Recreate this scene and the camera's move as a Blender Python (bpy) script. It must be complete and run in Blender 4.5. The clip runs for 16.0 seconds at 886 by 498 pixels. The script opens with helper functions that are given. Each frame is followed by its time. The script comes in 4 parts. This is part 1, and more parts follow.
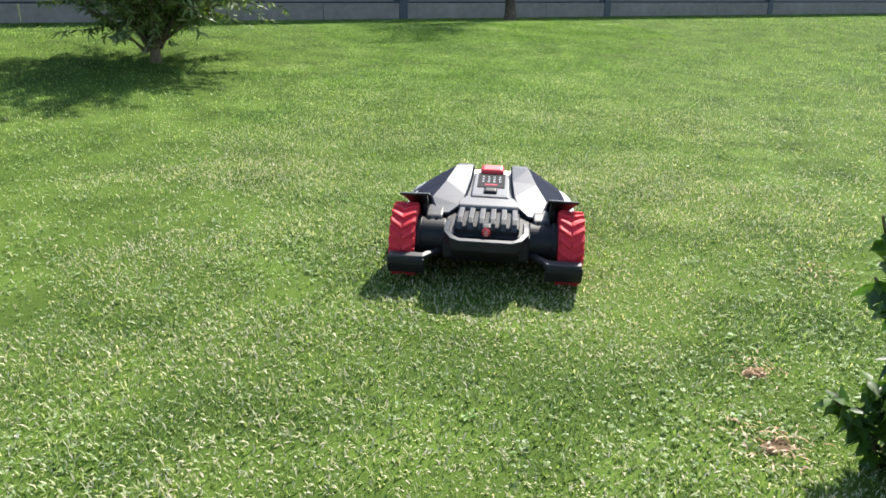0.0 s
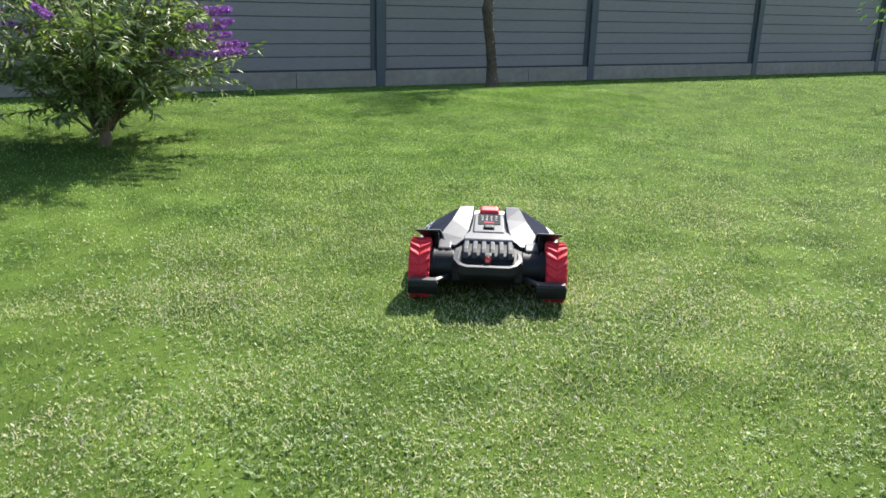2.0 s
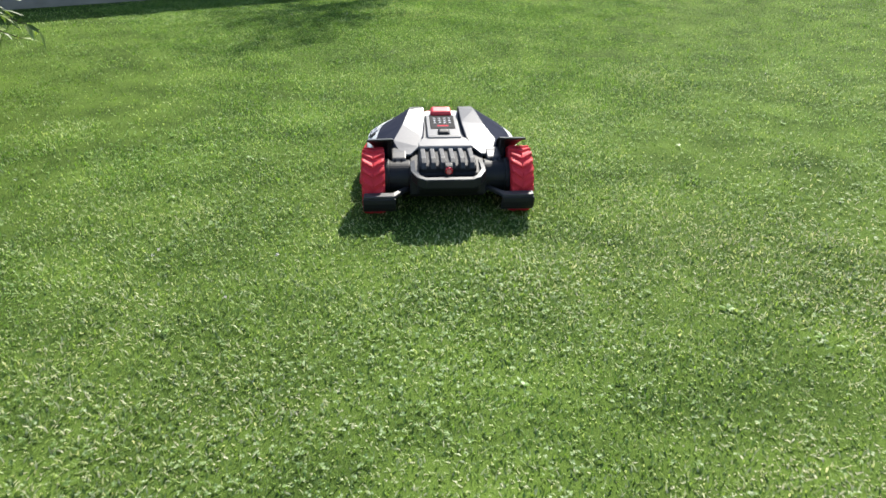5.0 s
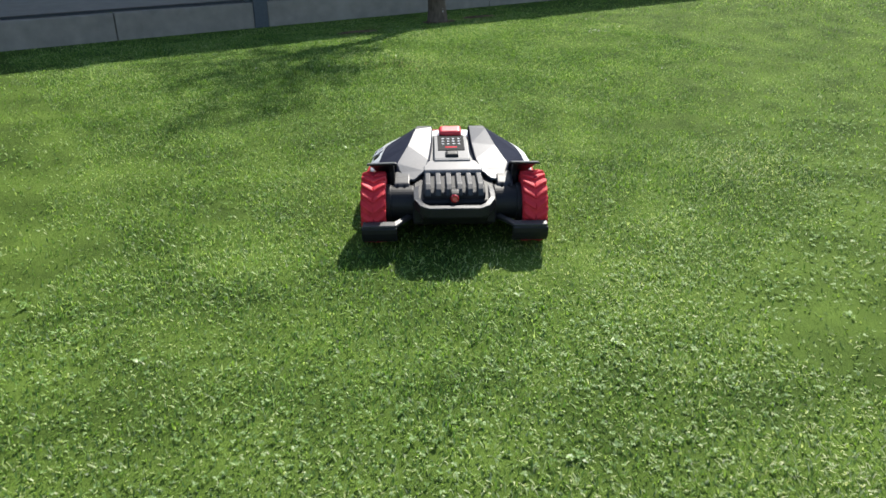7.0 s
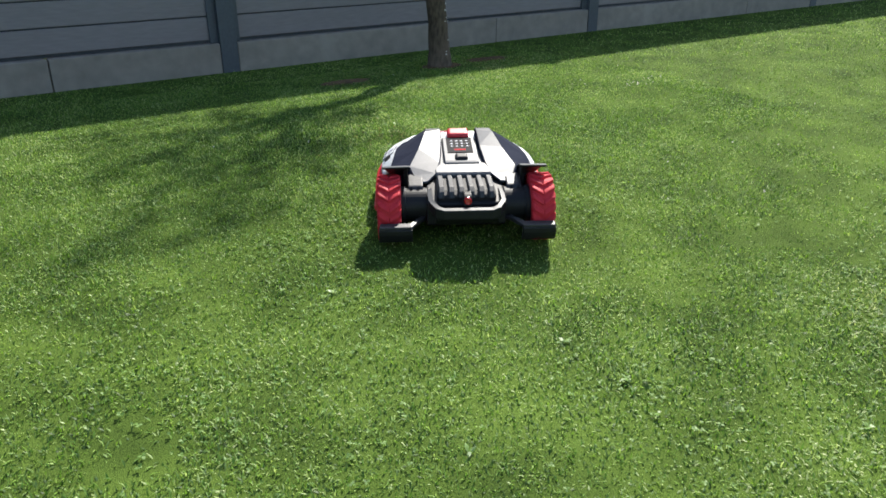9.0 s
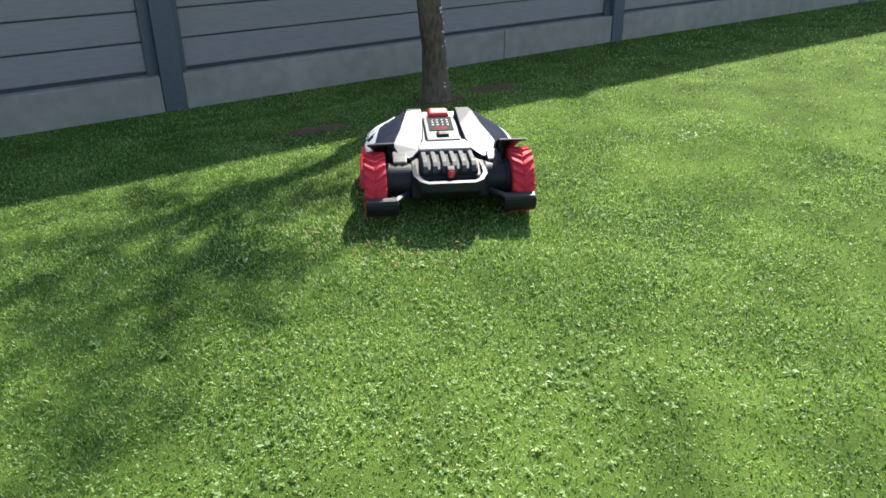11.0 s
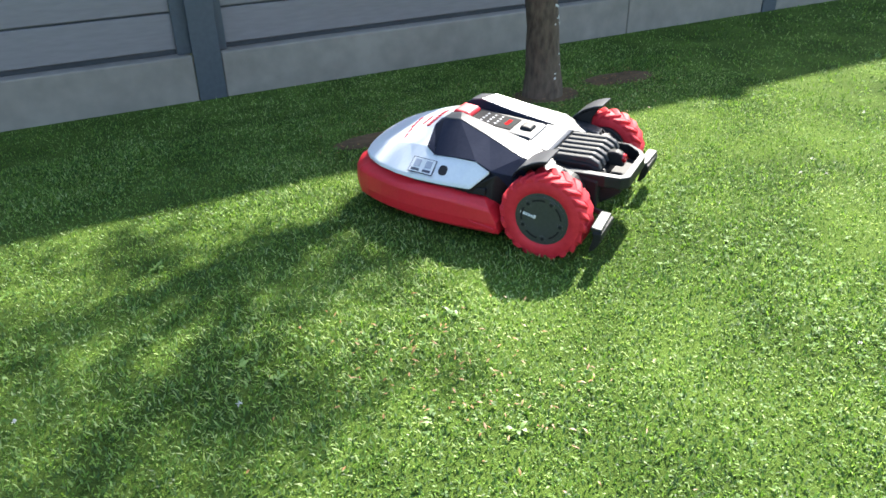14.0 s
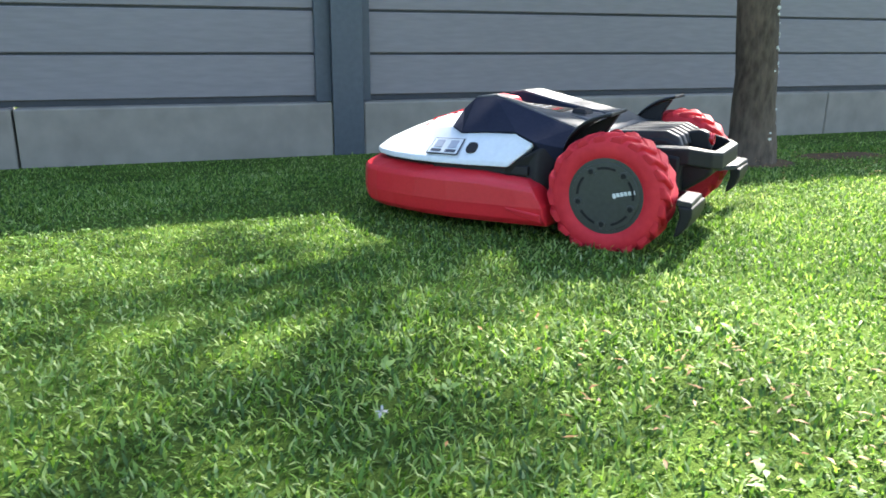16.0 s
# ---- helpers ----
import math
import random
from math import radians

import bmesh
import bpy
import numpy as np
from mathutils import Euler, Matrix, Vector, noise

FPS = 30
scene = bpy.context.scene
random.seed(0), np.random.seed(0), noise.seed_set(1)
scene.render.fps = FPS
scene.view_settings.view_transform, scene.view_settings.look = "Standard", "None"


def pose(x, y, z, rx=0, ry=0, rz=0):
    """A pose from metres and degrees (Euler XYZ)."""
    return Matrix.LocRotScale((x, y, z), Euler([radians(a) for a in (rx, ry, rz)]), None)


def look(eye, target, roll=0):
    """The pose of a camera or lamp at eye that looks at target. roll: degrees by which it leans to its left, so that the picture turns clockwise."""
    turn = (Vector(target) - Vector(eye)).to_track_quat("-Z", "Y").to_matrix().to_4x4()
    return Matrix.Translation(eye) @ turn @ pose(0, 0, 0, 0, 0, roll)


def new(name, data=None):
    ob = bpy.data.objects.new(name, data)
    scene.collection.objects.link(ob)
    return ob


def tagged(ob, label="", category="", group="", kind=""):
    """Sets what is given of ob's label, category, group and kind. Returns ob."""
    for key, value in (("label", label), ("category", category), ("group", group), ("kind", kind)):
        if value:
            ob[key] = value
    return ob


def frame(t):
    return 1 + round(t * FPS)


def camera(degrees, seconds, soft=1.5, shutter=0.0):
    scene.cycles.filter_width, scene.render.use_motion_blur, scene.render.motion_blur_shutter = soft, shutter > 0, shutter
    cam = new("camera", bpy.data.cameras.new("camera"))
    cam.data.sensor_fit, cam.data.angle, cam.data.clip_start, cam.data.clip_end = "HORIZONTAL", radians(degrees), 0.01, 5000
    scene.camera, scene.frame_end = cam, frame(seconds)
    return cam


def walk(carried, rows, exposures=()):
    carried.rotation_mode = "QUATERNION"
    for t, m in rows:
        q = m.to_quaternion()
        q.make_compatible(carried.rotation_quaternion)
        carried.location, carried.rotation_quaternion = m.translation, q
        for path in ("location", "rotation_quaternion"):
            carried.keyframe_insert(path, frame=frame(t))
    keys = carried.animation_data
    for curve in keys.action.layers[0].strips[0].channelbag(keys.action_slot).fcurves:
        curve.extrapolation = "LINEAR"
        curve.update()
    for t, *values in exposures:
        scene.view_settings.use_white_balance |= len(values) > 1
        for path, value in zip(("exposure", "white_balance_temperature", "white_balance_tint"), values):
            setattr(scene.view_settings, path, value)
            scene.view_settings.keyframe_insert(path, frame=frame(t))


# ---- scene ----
cam = camera(60.8, 16.0, soft=1.6, shutter=0.15)

PATH = [
    (0, (-5.162, -11.618, 1.025), (-4.299, -9.969, 0.293), 1.8),
    (0.5, (-5.154, -11.601, 1.036), (-4.254, -9.926, 0.418), 1.5),
    (1, (-5.106, -11.521, 1.069), (-4.206, -9.833, 0.484), 1.2),
    (1.5, (-4.984, -11.244, 1.066), (-4.078, -9.557, 0.489), 1.3),
    (2, (-4.822, -10.917, 1.118), (-3.897, -9.248, 0.519), 1.2),
    (2.5, (-4.569, -10.587, 1.138), (-3.632, -8.922, 0.548), 0.4),
    (3, (-4.382, -10.319, 1.15), (-3.431, -8.654, 0.581), 0.0),
    (3.2, (-4.319, -10.16, 1.144), (-3.349, -8.507, 0.574), 0.1),
    (5.3, (-3.357, -8.534, 1.133), (-2.365, -7.04, 0.247), 0.3),
    (5.5, (-3.233, -8.365, 1.118), (-2.255, -6.858, 0.239), -0.3),
    (6, (-3.021, -8.052, 1.114), (-2.061, -6.522, 0.256), -0.4),
    (6.5, (-2.84, -7.667, 1.109), (-1.86, -6.145, 0.259), -0.2),
    (7, (-2.662, -7.347, 1.126), (-1.664, -5.831, 0.287), -0.3),
    (7.5, (-2.45, -7.048, 1.14), (-1.466, -5.511, 0.321), -0.9),
    (8, (-2.313, -6.769, 1.155), (-1.316, -5.228, 0.359), -0.8),
    (8.2, (-2.262, -6.653, 1.157), (-1.251, -5.117, 0.37), -0.9),
    (10.3, (-1.577, -5.385, 1.322), (-0.533, -3.924, 0.442), 1.0),
    (10.5, (-1.474, -5.265, 1.325), (-0.427, -3.806, 0.445), 0.6),
    (11, (-1.266, -5.034, 1.317), (-0.245, -3.547, 0.453), -0.5),
    (11.5, (-1.087, -4.773, 1.29), (-0.087, -3.264, 0.439), -0.4),
    (12, (-0.941, -4.53, 1.315), (0.065, -3.029, 0.457), -0.5),
    (12.5, (-0.788, -4.327, 1.292), (0.215, -2.815, 0.451), -0.5),
    (13, (-0.689, -4.222, 1.281), (0.251, -2.677, 0.429), -1.1),
    (13.5, (-0.67, -4.133, 1.248), (0.182, -2.568, 0.341), -1.3),
    (14, (-0.662, -3.99, 1.222), (0.145, -2.438, 0.251), -1.0),
    (14.5, (-0.646, -3.869, 1.221), (0.127, -2.326, 0.21), -1.0),
    (15, (-0.614, -3.642, 1.045), (0.115, -2.031, 0.111), -0.7),
    (15.5, (-0.611, -3.432, 0.674), (0.105, -1.682, 0.021), 1.2),
    (16, (-0.665, -3.396, 0.541), (-0.029, -1.582, -0.01), 0.5),
]
EXPOSURE = [(0.0, 1.40), (2.5, 1.32), (5.3, 1.24), (6.2, 1.08), (8.2, 1.04), (10.3, 1.46), (11.0, 1.60), (12.5, 1.92), (14.5, 2.12), (16.0, 2.34)]
walk(cam, [(t, look(eye, target, roll)) for t, eye, target, roll in PATH], EXPOSURE)

# ---------------- light ----------------
SUN_AZ = (0.79, 0.613)      # towards the sun, on the ground
SUN_EL = radians(45.0)
world = bpy.data.worlds.new("sky")
scene.world = world
world.use_nodes = True
wn = world.node_tree.nodes
sky = wn.new("ShaderNodeTexSky")
sky.sky_type = "NISHITA"
sky.sun_disc = False
sky.sun_elevation = SUN_EL
sky.sun_rotation = math.atan2(SUN_AZ[0], SUN_AZ[1])
wn["Background"].inputs[1].default_value = 0.12
world.node_tree.links.new(sky.outputs[0], wn["Background"].inputs[0])
sun = new("sun", bpy.data.lights.new("sun", "SUN"))
sun.data.energy = 4.8
sun.data.angle = radians(1.2)
sun.data.color = (1.0, 0.95, 0.86)
to_sun = Vector((SUN_AZ[0] * math.cos(SUN_EL), SUN_AZ[1] * math.cos(SUN_EL), math.sin(SUN_EL)))
sun.matrix_world = look(to_sun * 30, (0, 0, 0))

# ---------------- materials ----------------
def ramp(nodes, stops):
    r = nodes.new("ShaderNodeValToRGB")
    while len(r.color_ramp.elements) < len(stops):
        r.color_ramp.elements.new(0.5)
    for e, (p, c) in zip(r.color_ramp.elements, stops):
        e.position, e.color = p, (*c, 1)
    return r


def material(name, dark, light, rough=0.6, metal=0.0, scale=30.0, big=2.0, bump=0.2, bump_scale=None, island=0.0, spec=0.5, stretch=(1, 1, 1), coat=0.0):
    """Two scales of noise between two colours, with fine relief."""
    m = bpy.data.materials.new(name)
    m.use_nodes = True
    n, l = m.node_tree.nodes, m.node_tree.links
    b = n["Principled BSDF"]
    tc = n.new("ShaderNodeTexCoord")
    mp = n.new("ShaderNodeMapping")
    mp.inputs["Scale"].default_value = stretch
    l.new(tc.outputs["Object"], mp.inputs["Vector"])
    fine, coarse = n.new("ShaderNodeTexNoise"), n.new("ShaderNodeTexNoise")
    fine.inputs["Scale"].default_value, coarse.inputs["Scale"].default_value = scale, big
    fine.inputs["Detail"].default_value = coarse.inputs["Detail"].default_value = 4
    for x in (fine, coarse):
        l.new(mp.outputs[0], x.inputs["Vector"])
    mix = n.new("ShaderNodeMath")
    mix.operation = "ADD"
    half = n.new("ShaderNodeMath")
    half.operation = "MULTIPLY_ADD"
    half.inputs[1].default_value, half.inputs[2].default_value = 0.5, 0.0
    l.new(fine.outputs["Fac"], mix.inputs[0])
    l.new(coarse.outputs["Fac"], mix.inputs[1])
    l.new(mix.outputs[0], half.inputs[0])
    last = half.outputs[0]
    if island:
        g = n.new("ShaderNodeNewGeometry")
        a = n.new("ShaderNodeMath")
        a.operation = "MULTIPLY_ADD"
        a.inputs[1].default_value = island
        l.new(g.outputs["Random Per Island"], a.inputs[0])
        l.new(last, a.inputs[2])
        s = n.new("ShaderNodeMath")
        s.operation = "SUBTRACT"
        s.inputs[1].default_value = island / 2
        l.new(a.outputs[0], s.inputs[0])
        last = s.outputs[0]
    r = ramp(n, [(0.32, dark), (0.68, light)])
    l.new(last, r.inputs[0])
    l.new(r.outputs[0], b.inputs["Base Color"])
    b.inputs["Roughness"].default_value, b.inputs["Metallic"].default_value = rough, metal
    b.inputs["Specular IOR Level"].default_value = spec
    b.inputs["Coat Weight"].default_value = coat
    if bump:
        bp = n.new("ShaderNodeBump")
        bp.inputs["Strength"].default_value, bp.inputs["Distance"].default_value = bump, 0.004
        if bump_scale:
            f2 = n.new("ShaderNodeTexNoise")
            f2.inputs["Scale"].default_value = bump_scale
            l.new(mp.outputs[0], f2.inputs["Vector"])
            l.new(f2.outputs["Fac"], bp.inputs["Height"])
        else:
            l.new(fine.outputs["Fac"], bp.inputs["Height"])
        l.new(bp.outputs[0], b.inputs["Normal"])
    return m


def leaf_material(name, colours, translucent=0.45, rough=0.45, patch=0.35, patch_scale=0.9, gloss=0.06, spread=0.9, tint=(1.1, 1.25, 0.5), dry=0.0):
    """Thin leaves: each one its own shade, larger patches over the plant, light shining through."""
    m = bpy.data.materials.new(name)
    m.use_nodes = True
    n, l = m.node_tree.nodes, m.node_tree.links
    n.remove(n["Principled BSDF"])
    out = n["Material Output"]
    g = n.new("ShaderNodeNewGeometry")
    tc = n.new("ShaderNodeTexCoord")
    no = n.new("ShaderNodeTexNoise")
    no.inputs["Scale"].default_value, no.inputs["Detail"].default_value = patch_scale, 5
    l.new(tc.outputs["Object"], no.inputs["Vector"])
    a = n.new("ShaderNodeMath")
    a.operation = "MULTIPLY_ADD"
    a.inputs[1].default_value, a.inputs[2].default_value = patch * 2, 0.5 - patch - spread / 2
    l.new(no.outputs["Fac"], a.inputs[0])
    c = n.new("ShaderNodeMath")
    c.operation = "MULTIPLY_ADD"
    c.inputs[1].default_value = spread
    l.new(g.outputs["Random Per Island"], c.inputs[0])
    l.new(a.outputs[0], c.inputs[2])
    r = ramp(n, [(i / (len(colours) - 1), k) for i, k in enumerate(colours)])
    l.new(c.outputs[0], r.inputs[0])
    leaf = r.outputs[0]
    if dry:
        # straw-tinged patches, more of them on the worn far end of the lawn
        ax = n.new("ShaderNodeSeparateXYZ")
        l.new(tc.outputs["Object"], ax.inputs[0])
        worn = n.new("ShaderNodeMapRange")
        worn.inputs["From Min"].default_value, worn.inputs["From Max"].default_value = -3.5, -8.5
        worn.inputs["To Min"].default_value, worn.inputs["To Max"].default_value = -0.36, 0.20
        l.new(ax.outputs[1], worn.inputs["Value"])
        # fewer pale blades where the lawn is fresh
        fresh = n.new("ShaderNodeMath")
        fresh.operation = "MULTIPLY_ADD"
        fresh.inputs[1].default_value = 0.32
        l.new(worn.outputs[0], fresh.inputs[0])
        l.new(c.outputs[0], fresh.inputs[2])
        l.new(fresh.outputs[0], r.inputs[0])
        pn = n.new("ShaderNodeTexNoise")
        pn.inputs["Scale"].default_value, pn.inputs["Detail"].default_value = 0.75, 6
        l.new(tc.outputs["Object"], pn.inputs["Vector"])
        sm = n.new("ShaderNodeMath")
        l.new(pn.outputs["Fac"], sm.inputs[0])
        l.new(worn.outputs[0], sm.inputs[1])
        amount = ramp(n, [(0.34, (0, 0, 0)), (0.72, (dry, dry, dry))])
        l.new(sm.outputs[0], amount.inputs[0])
        dm = n.new("ShaderNodeMix")
        dm.data_type, dm.blend_type = "RGBA", "MULTIPLY"
        l.new(amount.outputs[0], dm.inputs[0])
        l.new(leaf, dm.inputs[6])
        dm.inputs[7].default_value = (1.32, 1.0, 1.7, 1)
        leaf = dm.outputs[2]
    d, t, gl = n.new("ShaderNodeBsdfDiffuse"), n.new("ShaderNodeBsdfTranslucent"), n.new("ShaderNodeBsdfGlossy")
    gl.inputs["Roughness"].default_value = rough
    l.new(leaf, d.inputs[0])
    tm = n.new("ShaderNodeMix")
    tm.data_type, tm.blend_type = "RGBA", "MULTIPLY"
    tm.inputs[0].default_value = 1.0
    l.new(leaf, tm.inputs[6])
    tm.inputs[7].default_value = (*tint, 1)
    l.new(tm.outputs[2], t.inputs[0])
    m1, m2 = n.new("ShaderNodeMixShader"), n.new("ShaderNodeMixShader")
    m1.inputs[0].default_value, m2.inputs[0].default_value = translucent, gloss
    l.new(d.outputs[0], m1.inputs[1])
    l.new(t.outputs[0], m1.inputs[2])
    l.new(m1.outputs[0], m2.inputs[1])
    l.new(gl.outputs[0], m2.inputs[2])
    l.new(m2.outputs[0], out.inputs[0])
    return m


M_SOIL = material("lawn_thatch", (0.018, 0.034, 0.007), (0.10, 0.158, 0.028), rough=0.95, scale=260, big=3.0, bump=1.0, spec=0.05)
M_GRASS = leaf_material("grass_blade", [(0.042, 0.10, 0.013), (0.12, 0.236, 0.030), (0.200, 0.330, 0.054), (0.43, 0.51, 0.23)], translucent=0.48, patch=0.5, patch_scale=1.5, gloss=0.03, rough=0.5, spread=1.15, tint=(1.12, 1.18, 0.72), dry=1.0)
M_CLOVER = leaf_material("clover_leaf", [(0.05, 0.12, 0.02), (0.15, 0.26, 0.062), (0.31, 0.42, 0.19)], translucent=0.42, rough=0.55, gloss=0.02, patch=0.35, tint=(1.1, 1.2, 0.72), dry=0.7)
M_WEED = leaf_material("weed_leaf", [(0.07, 0.15, 0.03), (0.14, 0.25, 0.05), (0.24, 0.36, 0.10)], translucent=0.35, rough=0.45, gloss=0.04, patch=0.2)
M_STRAW = leaf_material("dry_straw", [(0.15, 0.07, 0.025), (0.33, 0.18, 0.07)], translucent=0.2, gloss=0.03, tint=(1, 1, 1))
M_DIRT = material("bare_dirt", (0.06, 0.042, 0.024), (0.15, 0.10, 0.055), rough=0.95, scale=45, big=6, bump=0.9, spec=0.1)
M_CONCRETE = material("concrete", (0.185, 0.164, 0.137), (0.285, 0.256, 0.216), rough=0.9, scale=9, big=1.7, bump=0.12, spec=0.25)
M_BOARD = material("grey_board", (0.174, 0.158, 0.157), (0.226, 0.206, 0.205), rough=0.55, scale=70, big=0.9, bump=0.08, spec=0.35, stretch=(0.15, 1, 1))
M_POST = material("slate_steel", (0.048, 0.058, 0.068), (0.075, 0.088, 0.10), rough=0.5, scale=40, big=1.5, bump=0.06, spec=0.4)
M_GAP = material("dark_profile", (0.02, 0.024, 0.03), (0.035, 0.04, 0.047), rough=0.6, scale=30, bump=0.05)
M_BARK = material("tree_bark", (0.036, 0.027, 0.019), (0.14, 0.108, 0.078), rough=0.9, scale=55, big=8, bump=1.0, spec=0.15, stretch=(1, 1, 0.35))
M_LICHEN = material("pale_lichen", (0.35, 0.35, 0.30), (0.55, 0.54, 0.48), rough=0.95, scale=90, bump=0.5)
M_TWIG = material("shrub_stem", (0.05, 0.036, 0.02), (0.13, 0.10, 0.055), rough=0.85, scale=40, big=6, bump=0.5, stretch=(1, 1, 0.3))
M_TREELEAF = leaf_material("tree_leaf", [(0.04, 0.09, 0.015), (0.08, 0.16, 0.03), (0.14, 0.23, 0.05)], patch=0.2)
M_SHRUBLEAF = leaf_material("shrub_leaf", [(0.05, 0.088, 0.026), (0.11, 0.165, 0.045), (0.25, 0.30, 0.12)], translucent=0.38, patch=0.3, gloss=0.05)
M_FLOWER = leaf_material("purple_floret", [(0.17, 0.04, 0.25), (0.29, 0.09, 0.39), (0.42, 0.20, 0.52)], translucent=0.3, patch=0.2, gloss=0.03, tint=(1, 0.9, 1.05))
M_FLORET = leaf_material("white_floret", [(0.45, 0.42, 0.38), (0.7, 0.68, 0.62)], translucent=0.2, gloss=0.02, tint=(1, 1, 1))
M_VINELEAF = leaf_material("climber_leaf", [(0.02, 0.05, 0.01), (0.05, 0.11, 0.016), (0.11, 0.20, 0.025)], patch=0.25, gloss=0.03)
M_RED = material("red_plastic", (0.50, 0.012, 0.022), (0.58, 0.02, 0.032), rough=0.42, scale=120, big=6, bump=0.05, spec=0.5)
M_TYRE = material("red_rubber", (0.44, 0.012, 0.022), (0.58, 0.028, 0.04), rough=0.62, scale=60, big=9, bump=0.12, spec=0.3)
M_WHITE = material("white_plastic", (0.58, 0.60, 0.61), (0.66, 0.675, 0.685), rough=0.38, scale=100, big=5, bump=0.02, spec=0.5)
M_SILVER = material("silver_paint", (0.058, 0.060, 0.064), (0.082, 0.084, 0.09), rough=0.40, metal=0.15, scale=120, big=5, bump=0.03, spec=0.6)
M_NAVY = material("dark_blue_plastic", (0.014, 0.017, 0.030), (0.022, 0.026, 0.042), rough=0.85, scale=100, big=5, bump=0.04, spec=0.04)
M_BLACK = material("black_plastic", (0.007, 0.007, 0.008), (0.014, 0.014, 0.015), rough=0.5, scale=110, big=6, bump=0.06, spec=0.25)
M_MIDPRINT = material("mid_print", (0.25, 0.27, 0.32), (0.36, 0.38, 0.42), rough=0.5, scale=300, bump=0.0)
M_SCRAPER = material("grey_scraper", (0.018, 0.018, 0.020), (0.032, 0.032, 0.035), rough=0.45, scale=90, bump=0.05, spec=0.4)
M_RIB = material("grey_ribs", (0.024, 0.025, 0.028), (0.042, 0.044, 0.048), rough=0.48, scale=110, big=6, bump=0.05, spec=0.35)
M_HUB = material("dark_hub", (0.028, 0.032, 0.028), (0.045, 0.05, 0.045), rough=0.45, scale=90, big=8, bump=0.06, spec=0.45)
M_PRINT = material("pale_print", (0.55, 0.56, 0.55), (0.66, 0.67, 0.66), rough=0.5, scale=90, bump=0.0)
M_DARKPRINT = material("dark_print", (0.03, 0.035, 0.05), (0.06, 0.065, 0.085), rough=0.5, scale=90, bump=0.0)
M_PAD = material("matt_keypad", (0.008, 0.008, 0.009), (0.014, 0.014, 0.016), rough=0.75, scale=90, bump=0.02, spec=0.12)
M_LENS = material("red_lens", (0.35, 0.004, 0.008), (0.42, 0.008, 0.012), rough=0.15, scale=60, bump=0.0, spec=0.7)
# ---------------- mesh helpers ----------------
def mesh_of(bm, mat, smooth=False, name="part"):
    me = bpy.data.meshes.new(name)
    bm.normal_update()
    bm.to_mesh(me)
    bm.free()
    me.materials.append(mat)
    if smooth:
        me.shade_smooth()
    return me


def part(name, bm, mat, parent=None, label="", smooth=False):
    ob = new(name, mesh_of(bm, mat, smooth, name))
    if parent:
        ob.parent = parent
    return tagged(ob, label) if label else ob


def bevel(bm, w, seg=2, angle=25):
    edges = [e for e in bm.edges if len(e.link_faces) == 2 and e.calc_face_angle(0) > radians(angle)]
    if w and edges:
        bmesh.ops.bevel(bm, geom=edges, offset=w, segments=seg, profile=0.5, affect="EDGES", clamp_overlap=True)
    return bm


def box(x0, x1, y0, y1, z0, z1, bev=0.0, seg=2):
    bm = bmesh.new()
    bmesh.ops.create_cube(bm, size=1)
    for v in bm.verts:
        v.co = Vector(((x0 + x1) / 2 + v.co.x * (x1 - x0), (y0 + y1) / 2 + v.co.y * (y1 - y0), (z0 + z1) / 2 + v.co.z * (z1 - z0)))
    return bevel(bm, bev, seg)


def loft(rings, bev=0.0, seg=2, closed=True, caps=True, bm=None):
    """Skins rings of points that have the same count."""
    bm = bm or bmesh.new()
    rows = [[bm.verts.new(p) for p in ring] for ring in rings]
    k = len(rows[0])
    for a, b in zip(rows, rows[1:]):
        for i in range(k if closed else k - 1):
            j = (i + 1) % k
            bm.faces.new((a[i], a[j], b[j], b[i]))
    if caps:
        bm.faces.new(rows[0][::-1])
        bm.faces.new(rows[-1])
    bmesh.ops.recalc_face_normals(bm, faces=bm.faces)
    return bevel(bm, bev, seg)


def prism(outline, lo, hi, axis="x", bev=0.0, seg=2):
    """Extrudes an outline given in the two other axes."""
    def at(p, v):
        return {"x": (v, p[0], p[1]), "y": (p[0], v, p[1]), "z": (p[0], p[1], v)}[axis]
    return loft([[at(p, lo) for p in outline], [at(p, hi) for p in outline]], bev, seg)


def tube(points, radii, sides=8, bm=None):
    """A tapered tube along points."""
    bm = bm or bmesh.new()
    rows = []
    pts = [Vector(p) for p in points]
    ref = Vector((0.3, 0.9, 0.2)).normalized()
    for i, p in enumerate(pts):
        d = (pts[min(i + 1, len(pts) - 1)] - pts[max(i - 1, 0)]).normalized()
        u = d.cross(ref)
        u = u.normalized() if u.length > 1e-3 else d.orthogonal().normalized()
        w = d.cross(u)
        rows.append([bm.verts.new(p + float(radii[i]) * (math.cos(a) * u + math.sin(a) * w)) for a in (2 * math.pi * k / sides for k in range(sides))])
    for a, b in zip(rows, rows[1:]):
        for i in range(sides):
            j = (i + 1) % sides
            bm.faces.new((a[i], a[j], b[j], b[i]))
    bm.faces.new(rows[-1])
    bm.faces.new(rows[0][::-1])
    return bm


def disc(axis_x0, axis_x1, r, cy, cz, sides=40, bev=0.0):
    ring = [(cy + r * math.cos(a), cz + r * math.sin(a)) for a in (2 * math.pi * k / sides for k in range(sides))]
    return prism(ring, axis_x0, axis_x1, "x", bev)


def from_arrays(name, verts, faces, mat):
    me = bpy.data.meshes.new(name)
    me.from_pydata(verts, [], faces)
    me.materials.append(mat)
    return me


